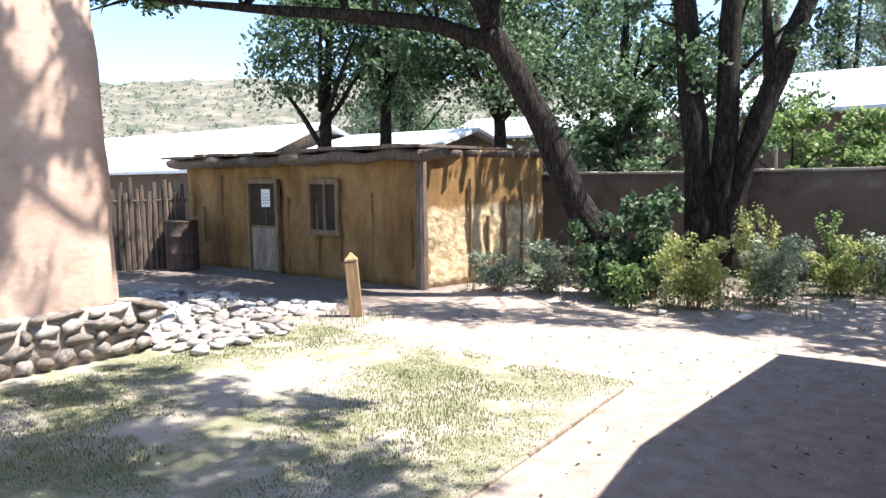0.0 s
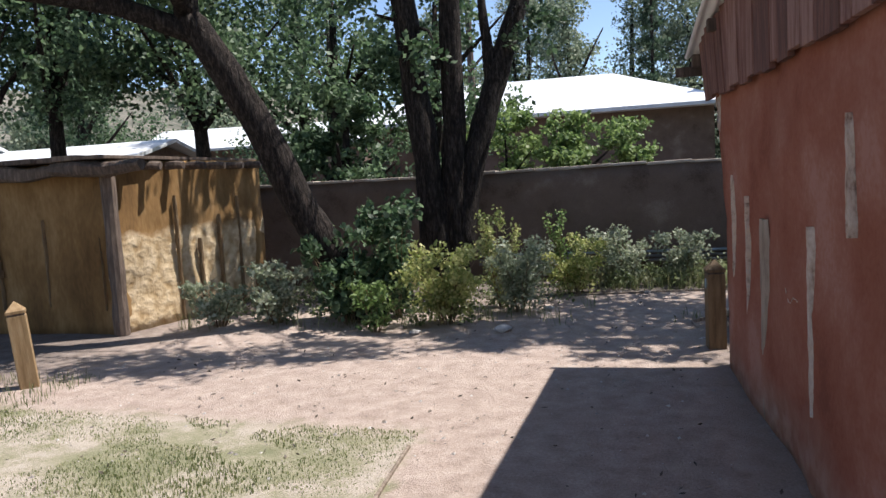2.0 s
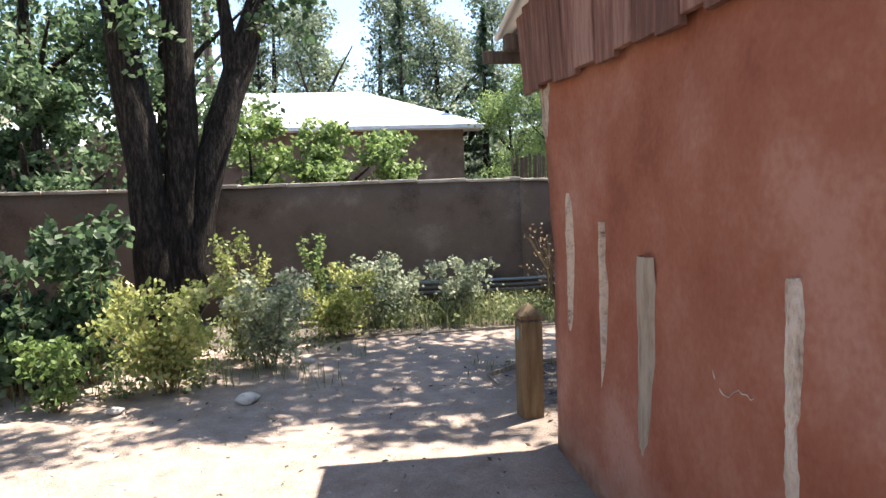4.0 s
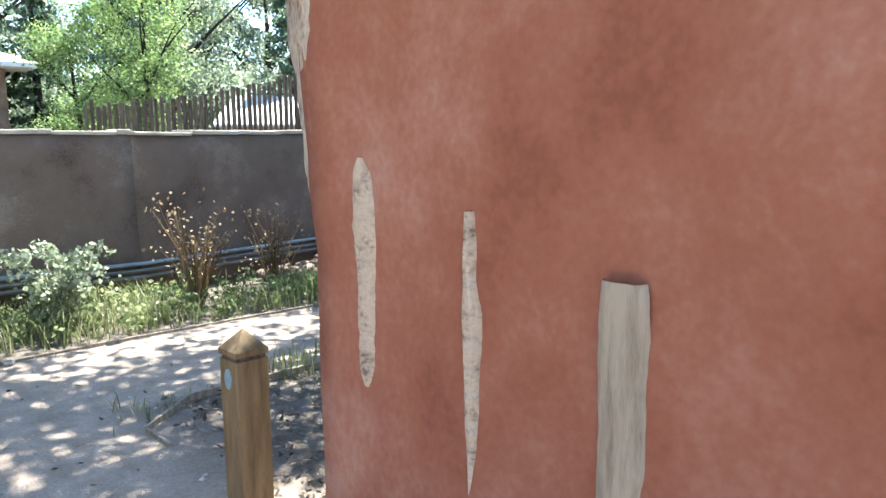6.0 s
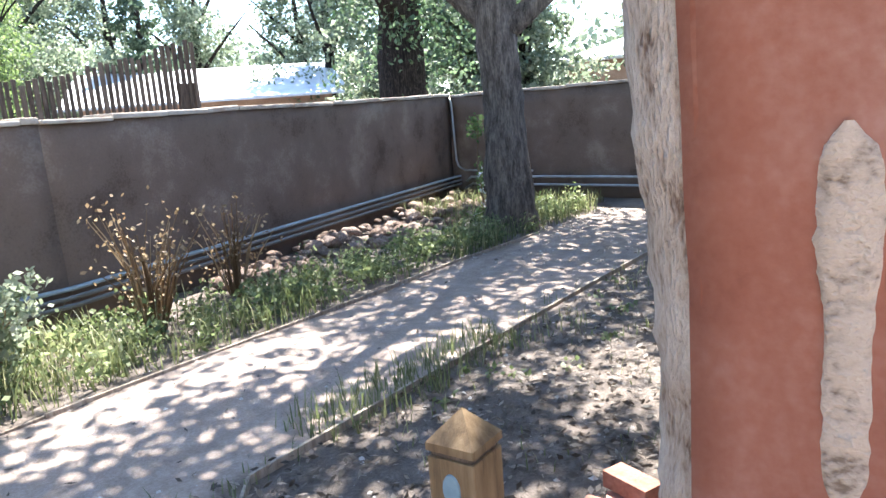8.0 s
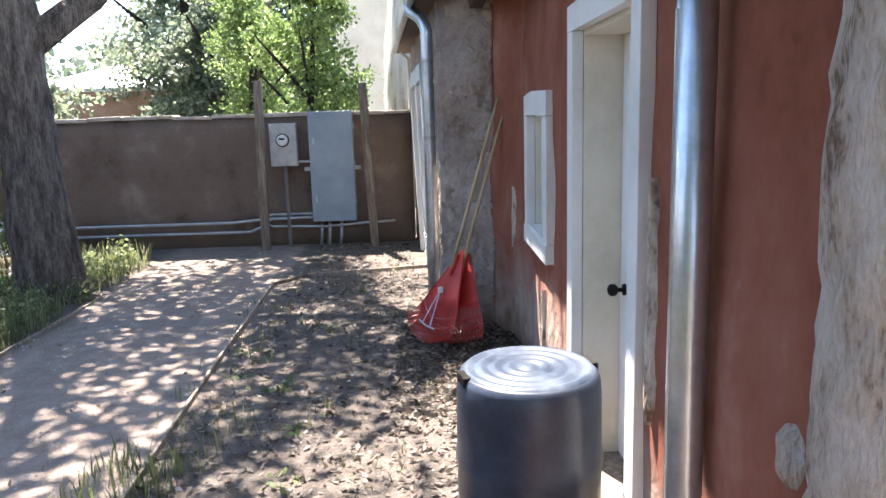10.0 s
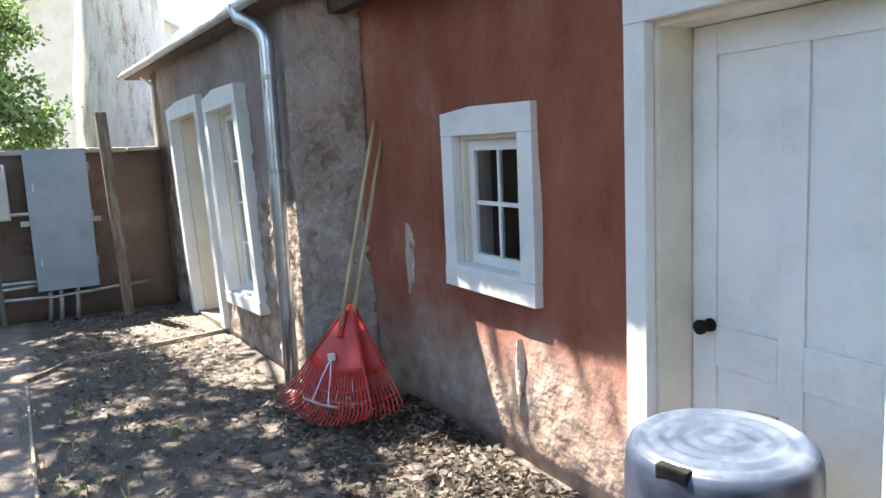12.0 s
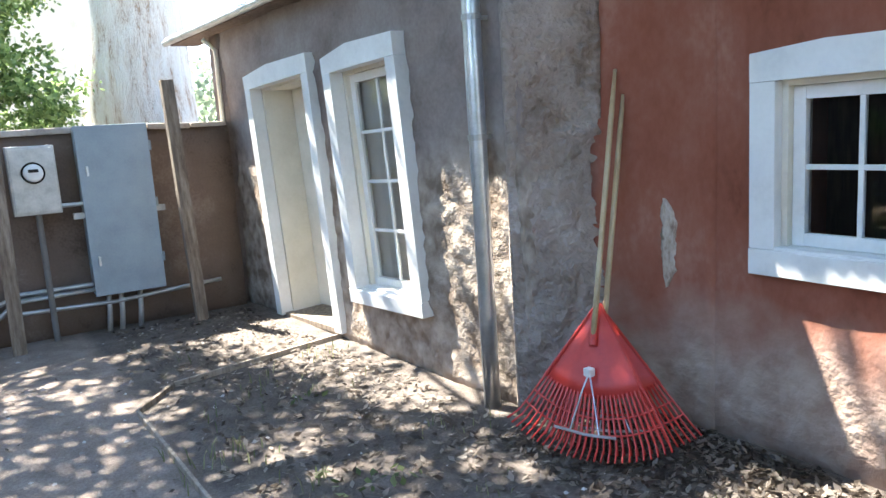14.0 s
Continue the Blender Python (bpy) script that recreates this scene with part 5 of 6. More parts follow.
def tree(at, label, trunks, clumps, size, leaf_m, bark, seed, twigs=0):
    """trunks: lists of (points, radii); the first is the bole. Coordinates are relative to the base."""
    t = empty("tree", at, label=label, category="tree")
    for i, (pts, rad) in enumerate(trunks):
        fine_p, fine_r = [], []
        for (p, q), (r0, r1) in zip(zip(pts, pts[1:]), zip(rad, rad[1:])):
            for f in (0, 0.25, 0.5, 0.75):
                w = Vector(p).lerp(Vector(q), f)
                fine_p.append(w + 0.04 * Vector((noise.noise(w * 1.1 + Vector((seed, 0, 0))), noise.noise(w * 1.1 + Vector((0, seed, 9))), 0)))
                fine_r.append(r0 + (r1 - r0) * f)
        fine_p.append(Vector(pts[-1]))
        fine_r.append(rad[-1])
        part("trunk" if i == 0 else "limb", tube(fine_p, fine_r, 14 if rad[0] > 0.12 else 8, wobble=0.22), bark, t, smooth=True)
    rg_ = random.Random(seed)
    if twigs:
        bm = bmesh.new()
        for k in range(twigs):
            c, r, _ = clumps[k % len(clumps)]
            c = Vector(c)
            base = Vector(min((p for pts, rad in trunks for p in pts[1:]), key=lambda p: (Vector(p) - c).length))
            end = c + Vector((rg_.uniform(-0.7, 0.7) * r[0], rg_.uniform(-0.7, 0.7) * r[1], rg_.uniform(-0.5, 0.6) * r[2]))
            mid = base.lerp(end, 0.5) + Vector((rg_.uniform(-0.2, 0.2), rg_.uniform(-0.2, 0.2), rg_.uniform(0, 0.3)))
            tube([base, mid, end], [0.035, 0.02, 0.006], 5, bm)
        part("twigs", bm, bark, t)["kind"] = "stuff"
    leaves("crown", clumps, size, leaf_m, seed, t, clumpy=True)
    return t


# leaning elm
tree((-3.95, 9.45, 0), "old elm with a dark bark trunk leaning over the shed",
     [([(0, 0, -0.1), (-0.35, -0.2, 0.8), (-0.62, -0.35, 1.35), (-0.98, -0.55, 2.3), (-1.35, -0.78, 3.15), (-1.62, -0.93, 3.6)], [0.27, 0.22, 0.2, 0.19, 0.18, 0.15]),
      ([(-1.5, -0.85, 3.4), (-2.2, -1.3, 3.72), (-3.3, -1.9, 3.9), (-4.6, -2.6, 4.05), (-6.0, -3.4, 4.25)], [0.13, 0.11, 0.09, 0.06, 0.025]),
      ([(-1.62, -0.93, 3.55), (-1.6, -0.8, 4.6), (-1.3, -0.4, 6.0)], [0.14, 0.1, 0.05]),
      ([(-1.6, -0.9, 3.6), (-1.5, -2.4, 4.7), (-0.9, -4.2, 6.6), (0.2, -5.4, 8.6)], [0.1, 0.08, 0.06, 0.03])],
     [((-2.6, -1.4, 4.6), (1.4, 1.2, 0.6), 3600), ((-4.2, -2.3, 4.75), (1.4, 1.2, 0.6), 3400), ((-5.8, -3.3, 4.7), (1.2, 1.0, 0.7), 2200), ((-4.6, -1.1, 5.2), (1.4, 1.1, 0.6), 3200), ((-6.3, -1.3, 5.3), (1.3, 1.0, 0.6), 2800), ((-2.3, -1.0, 5.6), (1.5, 1.4, 1.1), 3200), ((-1.4, -1.4, 5.3), (1.3, 0.8, 0.5), 2200), ((-3.6, -1.9, 5.4), (1.5, 0.8, 0.5), 2200), ((-4.2, 3.2, 5.4), (1.6, 1.0, 0.9), 3000), ((-2.6, -2.4, 5.5), (1.3, 0.7, 0.45), 1700), ((-3.4, 0.2, 6.0), (1.8, 1.8, 1.3), 2200),
      ((0.3, -3.9, 9.0), (0.9, 0.8, 0.5), 1700), ((1.0, -5.2, 9.6), (0.8, 0.8, 0.5), 1500), ((-0.1, -5.6, 8.6), (0.7, 0.6, 0.4), 1300), ((0.6, -6.9, 9.0), (0.8, 0.7, 0.5), 1500), ((1.4, -6.4, 10.2), (0.8, 0.7, 0.4), 1300), ((-0.5, -4.6, 8.0), (0.6, 0.6, 0.35), 900), ((1.2, -0.9, 6.2), (1.3, 1.2, 0.9), 1300), ((-1.9, -1.0, 4.4), (0.9, 0.8, 0.5), 700), ((-6.6, -3.9, 4.25), (0.7, 0.6, 0.45), 500)],
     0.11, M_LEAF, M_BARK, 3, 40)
# big forked elm
tree((-3.3, 11.0, 0), "large dark elm forked into three stems before the yard wall",
     [([(0, 0, -0.1), (-0.08, 0, 0.6), (-0.16, -0.04, 1.9), (-0.33, -0.1, 3.8), (-0.6, -0.1, 6.5)], [0.3, 0.24, 0.19, 0.17, 0.1]),
      ([(0.12, 0.08, 0.3), (0.2, 0.1, 1.9), (0.27, 0.1, 3.8), (0.4, 0.0, 6.5)], [0.2, 0.16, 0.14, 0.08]),
      ([(0.15, 0.1, 0.5), (0.45, 0.25, 1.9), (0.75, 0.42, 2.85), (1.15, 0.68, 4.0), (1.9, 1.0, 6.3)], [0.2, 0.17, 0.16, 0.14, 0.07]),
      ([(0.75, 0.42, 2.85), (0.72, 0.5, 3.6), (0.6, 0.5, 4.6)], [0.1, 0.08, 0.04])],
     [((-0.2, 1.0, 7.2), (1.7, 1.2, 1.0), 2000), ((0.9, 1.6, 7.2), (1.5, 1.3, 1.0), 1500), ((-2.4, 0.3, 6.2), (1.8, 1.8, 1.4), 2000), ((1.4, -2.2, 7.2), (1.3, 1.1, 0.8), 700), ((2.6, -1.9, 6.6), (1.1, 0.8, 0.6), 1300), ((4.2, -1.5, 6.5), (1.0, 0.8, 0.6), 1300), ((1.2, -2.4, 6.9), (0.9, 0.8, 0.5), 700), ((3.4, 0.2, 6.6), (1.8, 1.7, 1.2), 150), ((5.0, -0.4, 6.4), (1.6, 1.5, 1.0), 900), ((-0.15, -0.4, 3.3), (0.5, 0.3, 0.5), 160), ((-0.7, 0.0, 4.2), (0.8, 0.6, 0.6), 240), ((1.35, 0.3, 3.6), (0.5, 0.4, 0.5), 220)],
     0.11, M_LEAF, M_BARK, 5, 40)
# tree by the path
tree((5.95, 11.36, 0), "grey-barked shade tree between path and yard wall",
     [([(0, 0, -0.1), (0.0, 0.0, 0.3), (0.0, 0.01, 1.0), (0.0, 0.02, 1.8), (-0.02, 0.04, 2.6), (0.05, 0.1, 4.2), (0.15, 0.1, 6.2)], [0.42, 0.31, 0.26, 0.235, 0.24, 0.15, 0.08]),
      ([(0.0, 0.0, 2.3), (0.4, -0.75, 3.0), (0.9, -1.5, 4.0), (1.4, -2.4, 5.4)], [0.15, 0.11, 0.09, 0.05]),
      ([(-0.02, 0.05, 2.4), (-0.35, 0.6, 3.0), (-0.8, 1.3, 4.2), (-1.2, 1.8, 5.4)], [0.14, 0.1, 0.08, 0.05]),
      ([(0.0, 0.05, 3.2), (-1.2, -0.4, 4.4), (-2.6, -0.6, 5.4), (-3.8, -0.6, 6.0)], [0.1, 0.08, 0.06, 0.03])],
     [((0.95, -2.3, 6.3), (0.8, 0.8, 0.5), 1100), ((0.3, 0, 6.6), (2.2, 2.0, 1.5), 4600), ((1.8, -1.4, 6.2), (1.8, 1.4, 1.0), 2200), ((-1.2, 1.6, 6.2), (1.8, 1.8, 1.3), 1600), ((-2.4, -0.7, 6.4), (2.0, 1.6, 1.2), 2900), ((-4.0, -0.6, 6.6), (1.8, 1.7, 1.1), 2400), ((-4.8, -1.6, 6.8), (1.5, 1.0, 0.8), 2000), ((-3.4, -2.3, 6.5), (1.2, 0.7, 0.5), 1100), ((-3.6, 0.7, 6.6), (1.6, 1.2, 0.8), 550), ((3.4, -2.9, 6.4), (1.5, 1.2, 0.9), 420), ((0.2, -2.6, 6.9), (1.8, 1.2, 0.9), 200), ((2.6, 0.4, 6.6), (1.8, 1.7, 1.2), 3500), ((4.3, -0.3, 6.7), (1.7, 1.5, 1.0), 2300), ((3.2, -1.3, 6.0), (1.3, 1.0, 0.6), 1300), ((0.6, -1.6, 6.6), (1.8, 1.1, 0.8), 600), ((-0.8, -1.5, 6.5), (1.6, 1.1, 0.8), 450), ((1.2, 2.3, 6.4), (2.0, 1.3, 1.0), 2400), ((3.2, 2.4, 6.6), (1.8, 1.3, 1.0), 2000), ((-2.2, -1.9, 6.7), (1.6, 1.0, 0.9), 800), ((-3.0, -1.6, 6.3), (1.3, 1.0, 0.7), 800)],
     0.13, M_LEAF, M_GREYBARK, 7, 40)
# tree south of the house, over the roof
tree((2.4, 0.3, 0), "shade tree standing beside the red house",
     [([(0, 0, -0.1), (0, 0, 2), (-0.3, 0.3, 4.5), (-0.8, 0.8, 6.5)], [0.3, 0.25, 0.18, 0.08])],
     [((-2.4, 2.0, 6.6), (1.0, 0.9, 0.6), 1800), ((-3.3, 3.0, 7.5), (1.0, 0.8, 0.5), 1800), ((-1.6, 3.3, 7.6), (0.9, 0.7, 0.5), 1400), ((-1.2, 0.4, 7.0), (1.8, 1.6, 1.2), 1600), ((-3.4, 1.0, 6.8), (1.1, 0.9, 0.6), 1700), ((-4.3, 2.4, 7.8), (1.3, 1.0, 0.6), 2000), ((-3.9, 4.6, 7.5), (0.9, 0.6, 0.4), 900), ((-3.0, 4.7, 7.4), (0.7, 0.5, 0.4), 700), ((-4.9, 3.9, 7.4), (1.0, 0.6, 0.4), 850), ((-4.6, 4.7, 7.8), (0.8, 0.6, 0.4), 600), ((-2.9, 3.6, 8.2), (1.2, 0.8, 0.5), 1800), ((-3.9, 3.3, 7.5), (1.3, 0.9, 0.5), 2000), ((-2.0, 3.9, 7.7), (1.1, 0.8, 0.5), 1700)],
     0.11, M_LEAF, M_BARK, 9, 10)


def bg_tree(x, y, h, r, leaf_m, size, n, seed, base=0.35, bark=None, label="leafy tree beyond the yard", bole=0.16, tip=1.0):
    rg_ = random.Random(seed)
    clumps = []
    for k in range(9):
        f = k / 8
        z = h * (base + (1 - base) * f)
        w = r * (1 - 0.55 * f * tip)
        a = rg_.uniform(0, 6.28)
        d = w * rg_.uniform(0.2, 0.6)
        clumps.append(((d * math.cos(a), d * math.sin(a), z), (w * 0.75, w * 0.75, h * 0.15), n // 9))
    limbs = [([(0, 0, -0.1), (0.05, 0.05, h * 0.3), (rg_.uniform(-0.3, 0.3), rg_.uniform(-0.3, 0.3), h * 0.85)], [bole * 1.3, bole, bole * 0.3])]
    for k in range(4):
        a = rg_.uniform(0, 6.28)
        z = h * rg_.uniform(0.3, 0.55)
        limbs.append(([(0, 0, z), (r * 0.35 * math.cos(a), r * 0.35 * math.sin(a), z + h * 0.15), (r * 0.7 * math.cos(a), r * 0.7 * math.sin(a), z + h * 0.28)], [bole * 0.5, bole * 0.35, bole * 0.12]))
    return tree((x, y, 0), label, limbs, clumps, size, leaf_m, bark or M_BARK, seed)


def conifer(x, y, h, r, n, seed):
    clumps = []
    for k in range(14):
        f = k / 13
        clumps.append(((0, 0, h * (0.12 + 0.86 * f)), (r * (1.02 - f), r * (1.02 - f), h * 0.05), int(n / 14 * (1.5 - f))))
    return tree((x, y, 0), "tall dark conifer beyond the yard wall", [([(0, 0, 0), (0, 0, h * 0.95)], [0.2, 0.03])], clumps, 0.24, M_LEAF_PINE, M_BARK, seed)


for k, (x, y, h, r) in enumerate([(-6.0, 14.4, 3.4, 1.6), (-13.6, 13.6, 7.5, 2.6), (-12.4, 14.6, 8.0, 2.6), (-9.5, 15.5, 7.5, 3.2), (-6.8, 16.5, 7.0, 3.0), (-9.0, 20, 9, 3.5), (-4.8, 17.5, 6.5, 2.6), (-17.5, 22, 7.5, 3.0)]):
    bg_tree(x, y, h, r, M_LEAF, 0.13, 6000 if k == 0 else 13000 if x < -8.5 else 7000, 20 + k, 0.52 if x < -9 and y < 16 else 0.3, label="dark leafy elm behind the shed")
for k, (x, y, h, r) in enumerate([(-2.9, 15.3, 2.75, 1.3), (-1.7, 15.6, 2.6, 1.25), (-0.55, 15.5, 2.45, 1.05)]):
    bg_tree(x, y, h, r, M_LEAF_LIGHT, 0.095, 6000, 40 + k, 0.2, label="bright green young tree behind the yard wall", bole=0.05, tip=0.7)
for k, (x, y, h, r) in enumerate([(6.0, 26.5, 6.5, 2.2), (4.6, 28.0, 5.5, 2.0), (15.5, 11.4, 4.4, 1.6), (12.4, 9.7, 4.2, 1.3)]):
    bg_tree(x, y, h, r, M_LEAF_LIGHT, 0.085, 14000, 50 + k, 0.22, label="light green tree beyond the yard wall", bole=0.08, tip=0.6)
for k, (x, y, h, r) in enumerate([(18.5, 23, 8, 3.4), (20.5, 20, 9, 3.8), (27.4, 16.3, 9, 4.0), (24, 25, 10, 4.5), (21, 30, 10, 4.5), (23, 11.5, 8, 3.4), (-2.5, 44, 11, 5), (4.5, 46, 12, 5), (-10, 46, 11, 5), (-18, 34, 9, 4.5), (-25, 30, 8, 4), (12, 40, 12, 5), (12.3, 44, 11, 4.2), (15.5, 45, 12, 4.4), (9.6, 37, 9, 3.4), (20.8, 21.5, 7, 3.2), (24.2, 14, 8, 3.2), (18.5, 43, 11, 4.2), (22, 41, 11, 4.2), (25, 36, 10, 4), (1.0, 48, 14, 5.5), (-5.5, 50, 14, 5.5), (8.5, 50, 14, 5.5)]):
    bg_tree(x, y, h, r, M_LEAF_FAR, 0.2, 15000, 60 + k, 0.14, label="tall green tree in the distance, paled in colour for haze", bole=0.22)
for k, (x, y, h) in enumerate([(4.6, 33, 9), (2.0, 43, 13), (8.5, 37, 11), (-6, 48, 13), (16, 36, 11)]):
    conifer(x, y, h, 2.6, 3600, 80 + k)
bg_tree(11.1, 17.4, 9, 4.0, M_LEAF, 0.13, 9500, 91, 0.3, label="big old dark-trunked tree just outside the yard corner", bole=0.5)
tree((13.6, 7.65, 0), "very thick cottonwood trunk with sunlight put into its pale bark colour", [([(0, 0, -0.1), (0, 0, 1.5), (0.05, -0.05, 3.5), (0.0, -0.1, 6), (0, 0, 8)], [1.1, 0.82, 0.68, 0.6, 0.4])], [((0, 0, 8.5), (3, 3, 1.8), 2600)], 0.2, M_LEAF, M_SUNLIT_BARK, 93)

vine = empty("climbing_vine", (5.76, 11.66, 0), label="thin flowering vine climbing the shade tree's trunk", category="vine")
part("stem", tube([(0, 0, -0.02), (0.03, -0.02, 0.4), (-0.02, 0.0, 0.85), (0.0, -0.03, 1.35)], [0.012, 0.01, 0.008, 0.004], 6), M_STRAW, vine)
leaves("foliage", [((0, 0, 0.2), (0.14, 0.14, 0.18), 90), ((0.02, 0, 0.6), (0.08, 0.08, 0.3), 60), ((0, 0, 1.25), (0.2, 0.16, 0.16), 150)], 0.06, M_LEAF_LIGHT, 77, vine)
leaves("blossom", [((-0.02, -0.02, 0.15), (0.12, 0.1, 0.14), 40), ((0.0, -0.04, 0.55), (0.05, 0.05, 0.25), 30)], 0.045, M_WHITE, 78, vine)

rs = np.random.RandomState(6)
belt = []
for k in range(150):
    a = radians(-35 + 190 * k / 149)
    d = rs.uniform(58, 80)
    h = rs.uniform(5, 11) * (0.55 if 120 < -35 + 190 * k / 149 < 160 else 1.0)
    belt.append(((d * math.cos(a), 8 + d * math.sin(a), h * 0.5), (4.5, 4.5, h * 0.5), 260))
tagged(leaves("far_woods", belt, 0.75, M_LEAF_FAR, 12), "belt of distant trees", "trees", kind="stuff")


def shrub(at, r, h, leaf_m, n, size, label, seed, stems=14, stem_m=None, long=1.0):
    s_ = empty("shrub", at, label=label, category="shrub")
    rg_ = random.Random(seed)
    clumps = [((0, 0, h * 0.25), (r * 0.6, r * 0.6, h * 0.22), n // 4)]
    for k in range(stems):
        a, d, z = rg_.uniform(0, 6.28), r * rg_.uniform(0.15, 0.85), h * rg_.uniform(0.55, 1.0)
        end = Vector((d * math.cos(a), d * math.sin(a), z))
        mid = end * 0.5 + Vector((rg_.uniform(-0.05, 0.05), rg_.uniform(-0.05, 0.05), 0.08))
        st = bmesh.new()
        tube([(end.x * 0.15, end.y * 0.15, -0.02), mid, end], [0.008, 0.006, 0.003], 4, st)
        part("stem", st, stem_m or M_STRAW, s_)
        clumps += [(tuple(end), (r * 0.26, r * 0.26, h * 0.16), n // stems // 2), (tuple(mid), (r * 0.3, r * 0.3, h * 0.22), n // stems // 2)]
    leaves("foliage", clumps, size, leaf_m, seed, s_, long=long)
    return s_


for k, (x, y, r, h, m_, n, sz, lb) in enumerate([
        (-2.85, 8.85, 0.6, 0.88, M_LEAF_YEL, 3400, 0.055, "yellow green feathery shrub at the path's edge"),
        (-2.1, 9.5, 0.6, 0.82, M_LEAF_GREY, 2600, 0.05, "grey green sage shrub beside the path"),
        (-2.35, 9.9, 0.4, 1.15, M_LEAF_YEL, 1100, 0.05, "yellowish seeding shrub by the elm"),
        (-1.45, 10.75, 0.6, 0.7, M_LEAF_YEL, 2600, 0.05, "yellow green low shrub by the wall"),
        (-0.8, 11.45, 0.65, 0.78, M_LEAF_GREY, 2000, 0.06, "silvery rose bush by the wall"),
        (0.0, 11.5, 0.55, 0.66, M_LEAF_GREY, 1500, 0.06, "silvery rose bush by the wall"),
        (-4.05, 9.0, 0.65, 1.15, M_LEAF, 2000, 0.1, "dark broad-leaved bush under the leaning elm"),
        (-3.55, 9.35, 0.55, 1.3, M_LEAF, 1500, 0.1, "tall green weed under the leaning elm"),
        (-5.0, 8.95, 0.6, 0.7, M_LEAF_GREY, 1500, 0.06, "low grey green weeds by the shed"),
        (-5.7, 8.9, 0.5, 0.55, M_LEAF_GREY, 1100, 0.06, "low grey green weeds by the shed"),
        (-3.6, 8.5, 0.4, 0.5, M_LEAF_LIGHT, 900, 0.06, "low green weeds at the path's edge"),
        (-1.7, 11.7, 0.3, 1.0, M_LEAF_LIGHT, 500, 0.06, "thin upright weed by the wall")]):
    shrub((x, y, 0), r, h, m_, n, sz, lb, 100 + k)
shrub((1.25, 11.6, 0), 0.55, 1.0, M_STRAW, 420, 0.04, "dry brown twiggy shrub by the wall", 130, 46)
shrub((2.3, 12.0, 0), 0.5, 0.9, M_STRAW, 260, 0.04, "dry brown twiggy shrub by the wall", 131, 26)


def blades(name, regions, material, seed, label, cat="grass"):
    """Grass: single bent blades over rectangles (x0, x1, y0, y1, count, height, test)."""
    rs_ = np.random.RandomState(seed)
    verts, faces = [], []
    for x0, x1, y0, y1, n, h, test in regions:
        for _ in range(n):
            x, y = rs_.uniform(x0, x1), rs_.uniform(y0, y1)
            if test and not test(x, y):
                continue
            a, hh = rs_.uniform(0, 6.28), h * rs_.uniform(0.4, 1.2)
            w, b = 0.0035 + 0.006 * hh, hh * rs_.uniform(0.1, 0.8)
            c, s_ = math.cos(a), math.sin(a)
            k = len(verts)
            verts += [(x - s_ * w, y + c * w, -0.01), (x + s_ * w, y - c * w, -0.01), (x + c * b * 0.4 + s_ * w * 0.7, y + s_ * b * 0.4 - c * w * 0.7, hh * 0.6), (x + c * b * 0.4 - s_ * w * 0.7, y + s_ * b * 0.4 + c * w * 0.7, hh * 0.6), (x + c * b, y + s_ * b, hh * 0.95)]
            faces += [(k, k + 1, k + 2, k + 3), (k + 3, k + 2, k + 4)]
    me = bpy.data.meshes.new(name)
    me.from_pydata(verts, [], faces)
    me.materials.append(material)
    return tagged(new(name, me), label, cat, kind="stuff")


def lawn_test(x, y):
    if y + 0.12 * x > 5.0 or x > -2.3:
        return False
    return noise.noise(Vector((x * 0.9, y * 0.9, 2))) + 0.5 * noise.noise(Vector((x * 3, y * 3, 0))) > -0.16


def patch_test(x, y):
    return noise.noise(Vector((x * 1.6, y * 1.6, 5))) > 0.12


def bed_line(x):
    return 12.2 if x < 1 else 12.2 + 0.24 * (x - 1)


blades("lawn_grass", [(-6.4, -2.1, 0.2, 5.9, 62000, 0.02, lawn_test)], M_LAWN, 1, "short patchy lawn grass")
blades("weed_grass", [(-1.2, 7.6, 10.78, 13.6, 9500, 0.3, lambda x, y: y < (bed_line(x) if x < 1.5 else min(bed_line(x), 11.75)) and y > 10.72 + 0.03 * x and noise.noise(Vector((x * 1.2, y * 1.2, 1))) > -0.15),
                      (-6.4, -1.2, 8.6, 12.0, 2600, 0.22, patch_test), (-0.4, 5.5, 8.7, 9.3, 800, 0.1, lambda x, y: patch_test(x * 1.5, y * 1.5)), (0.0, 7.5, 7.6, 9.0, 900, 0.08, patch_test),
                      (-6.6, -5.6, 5.7, 6.6, 350, 0.09, None), (6.2, 8.3, 11.2, 13.6, 1500, 0.25, None), (0.6, 2.4, 8.9, 9.4, 600, 0.14, None)], M_GRASS, 2, "green weeds and grass tufts along the bed")
rs = np.random.RandomState(14)
weeds = []
for k in range(230):
    x = rs.uniform(-1.0, 7.4)
    y = rs.uniform(10.85 + 0.03 * x, min(bed_line(x) - 0.1, 11.75 if x > 1.5 else 13))
    h = rs.uniform(0.1, 0.36)
    weeds.append(((x, y, h * 0.5), (0.2, 0.2, h * 0.6), 46))
for k in range(90):
    x, y = rs.uniform(-6.2, -1.6), rs.uniform(8.7, 11.6)
    h = rs.uniform(0.1, 0.35)
    weeds.append(((x, y, h * 0.5), (0.2, 0.2, h * 0.6), 40))
for k in range(14):
    x, y = rs.uniform(0.5, 6.5), rs.uniform(8.3, 9.2)
    weeds.append(((x, y, 0.02), (0.14, 0.14, 0.03), 12))
tagged(leaves("leafy_weeds", weeds, 0.05, M_WEED, 15), "leafy green weeds along the bed", "weeds", kind="stuff")
rs = np.random.RandomState(3)
k_l = 11000
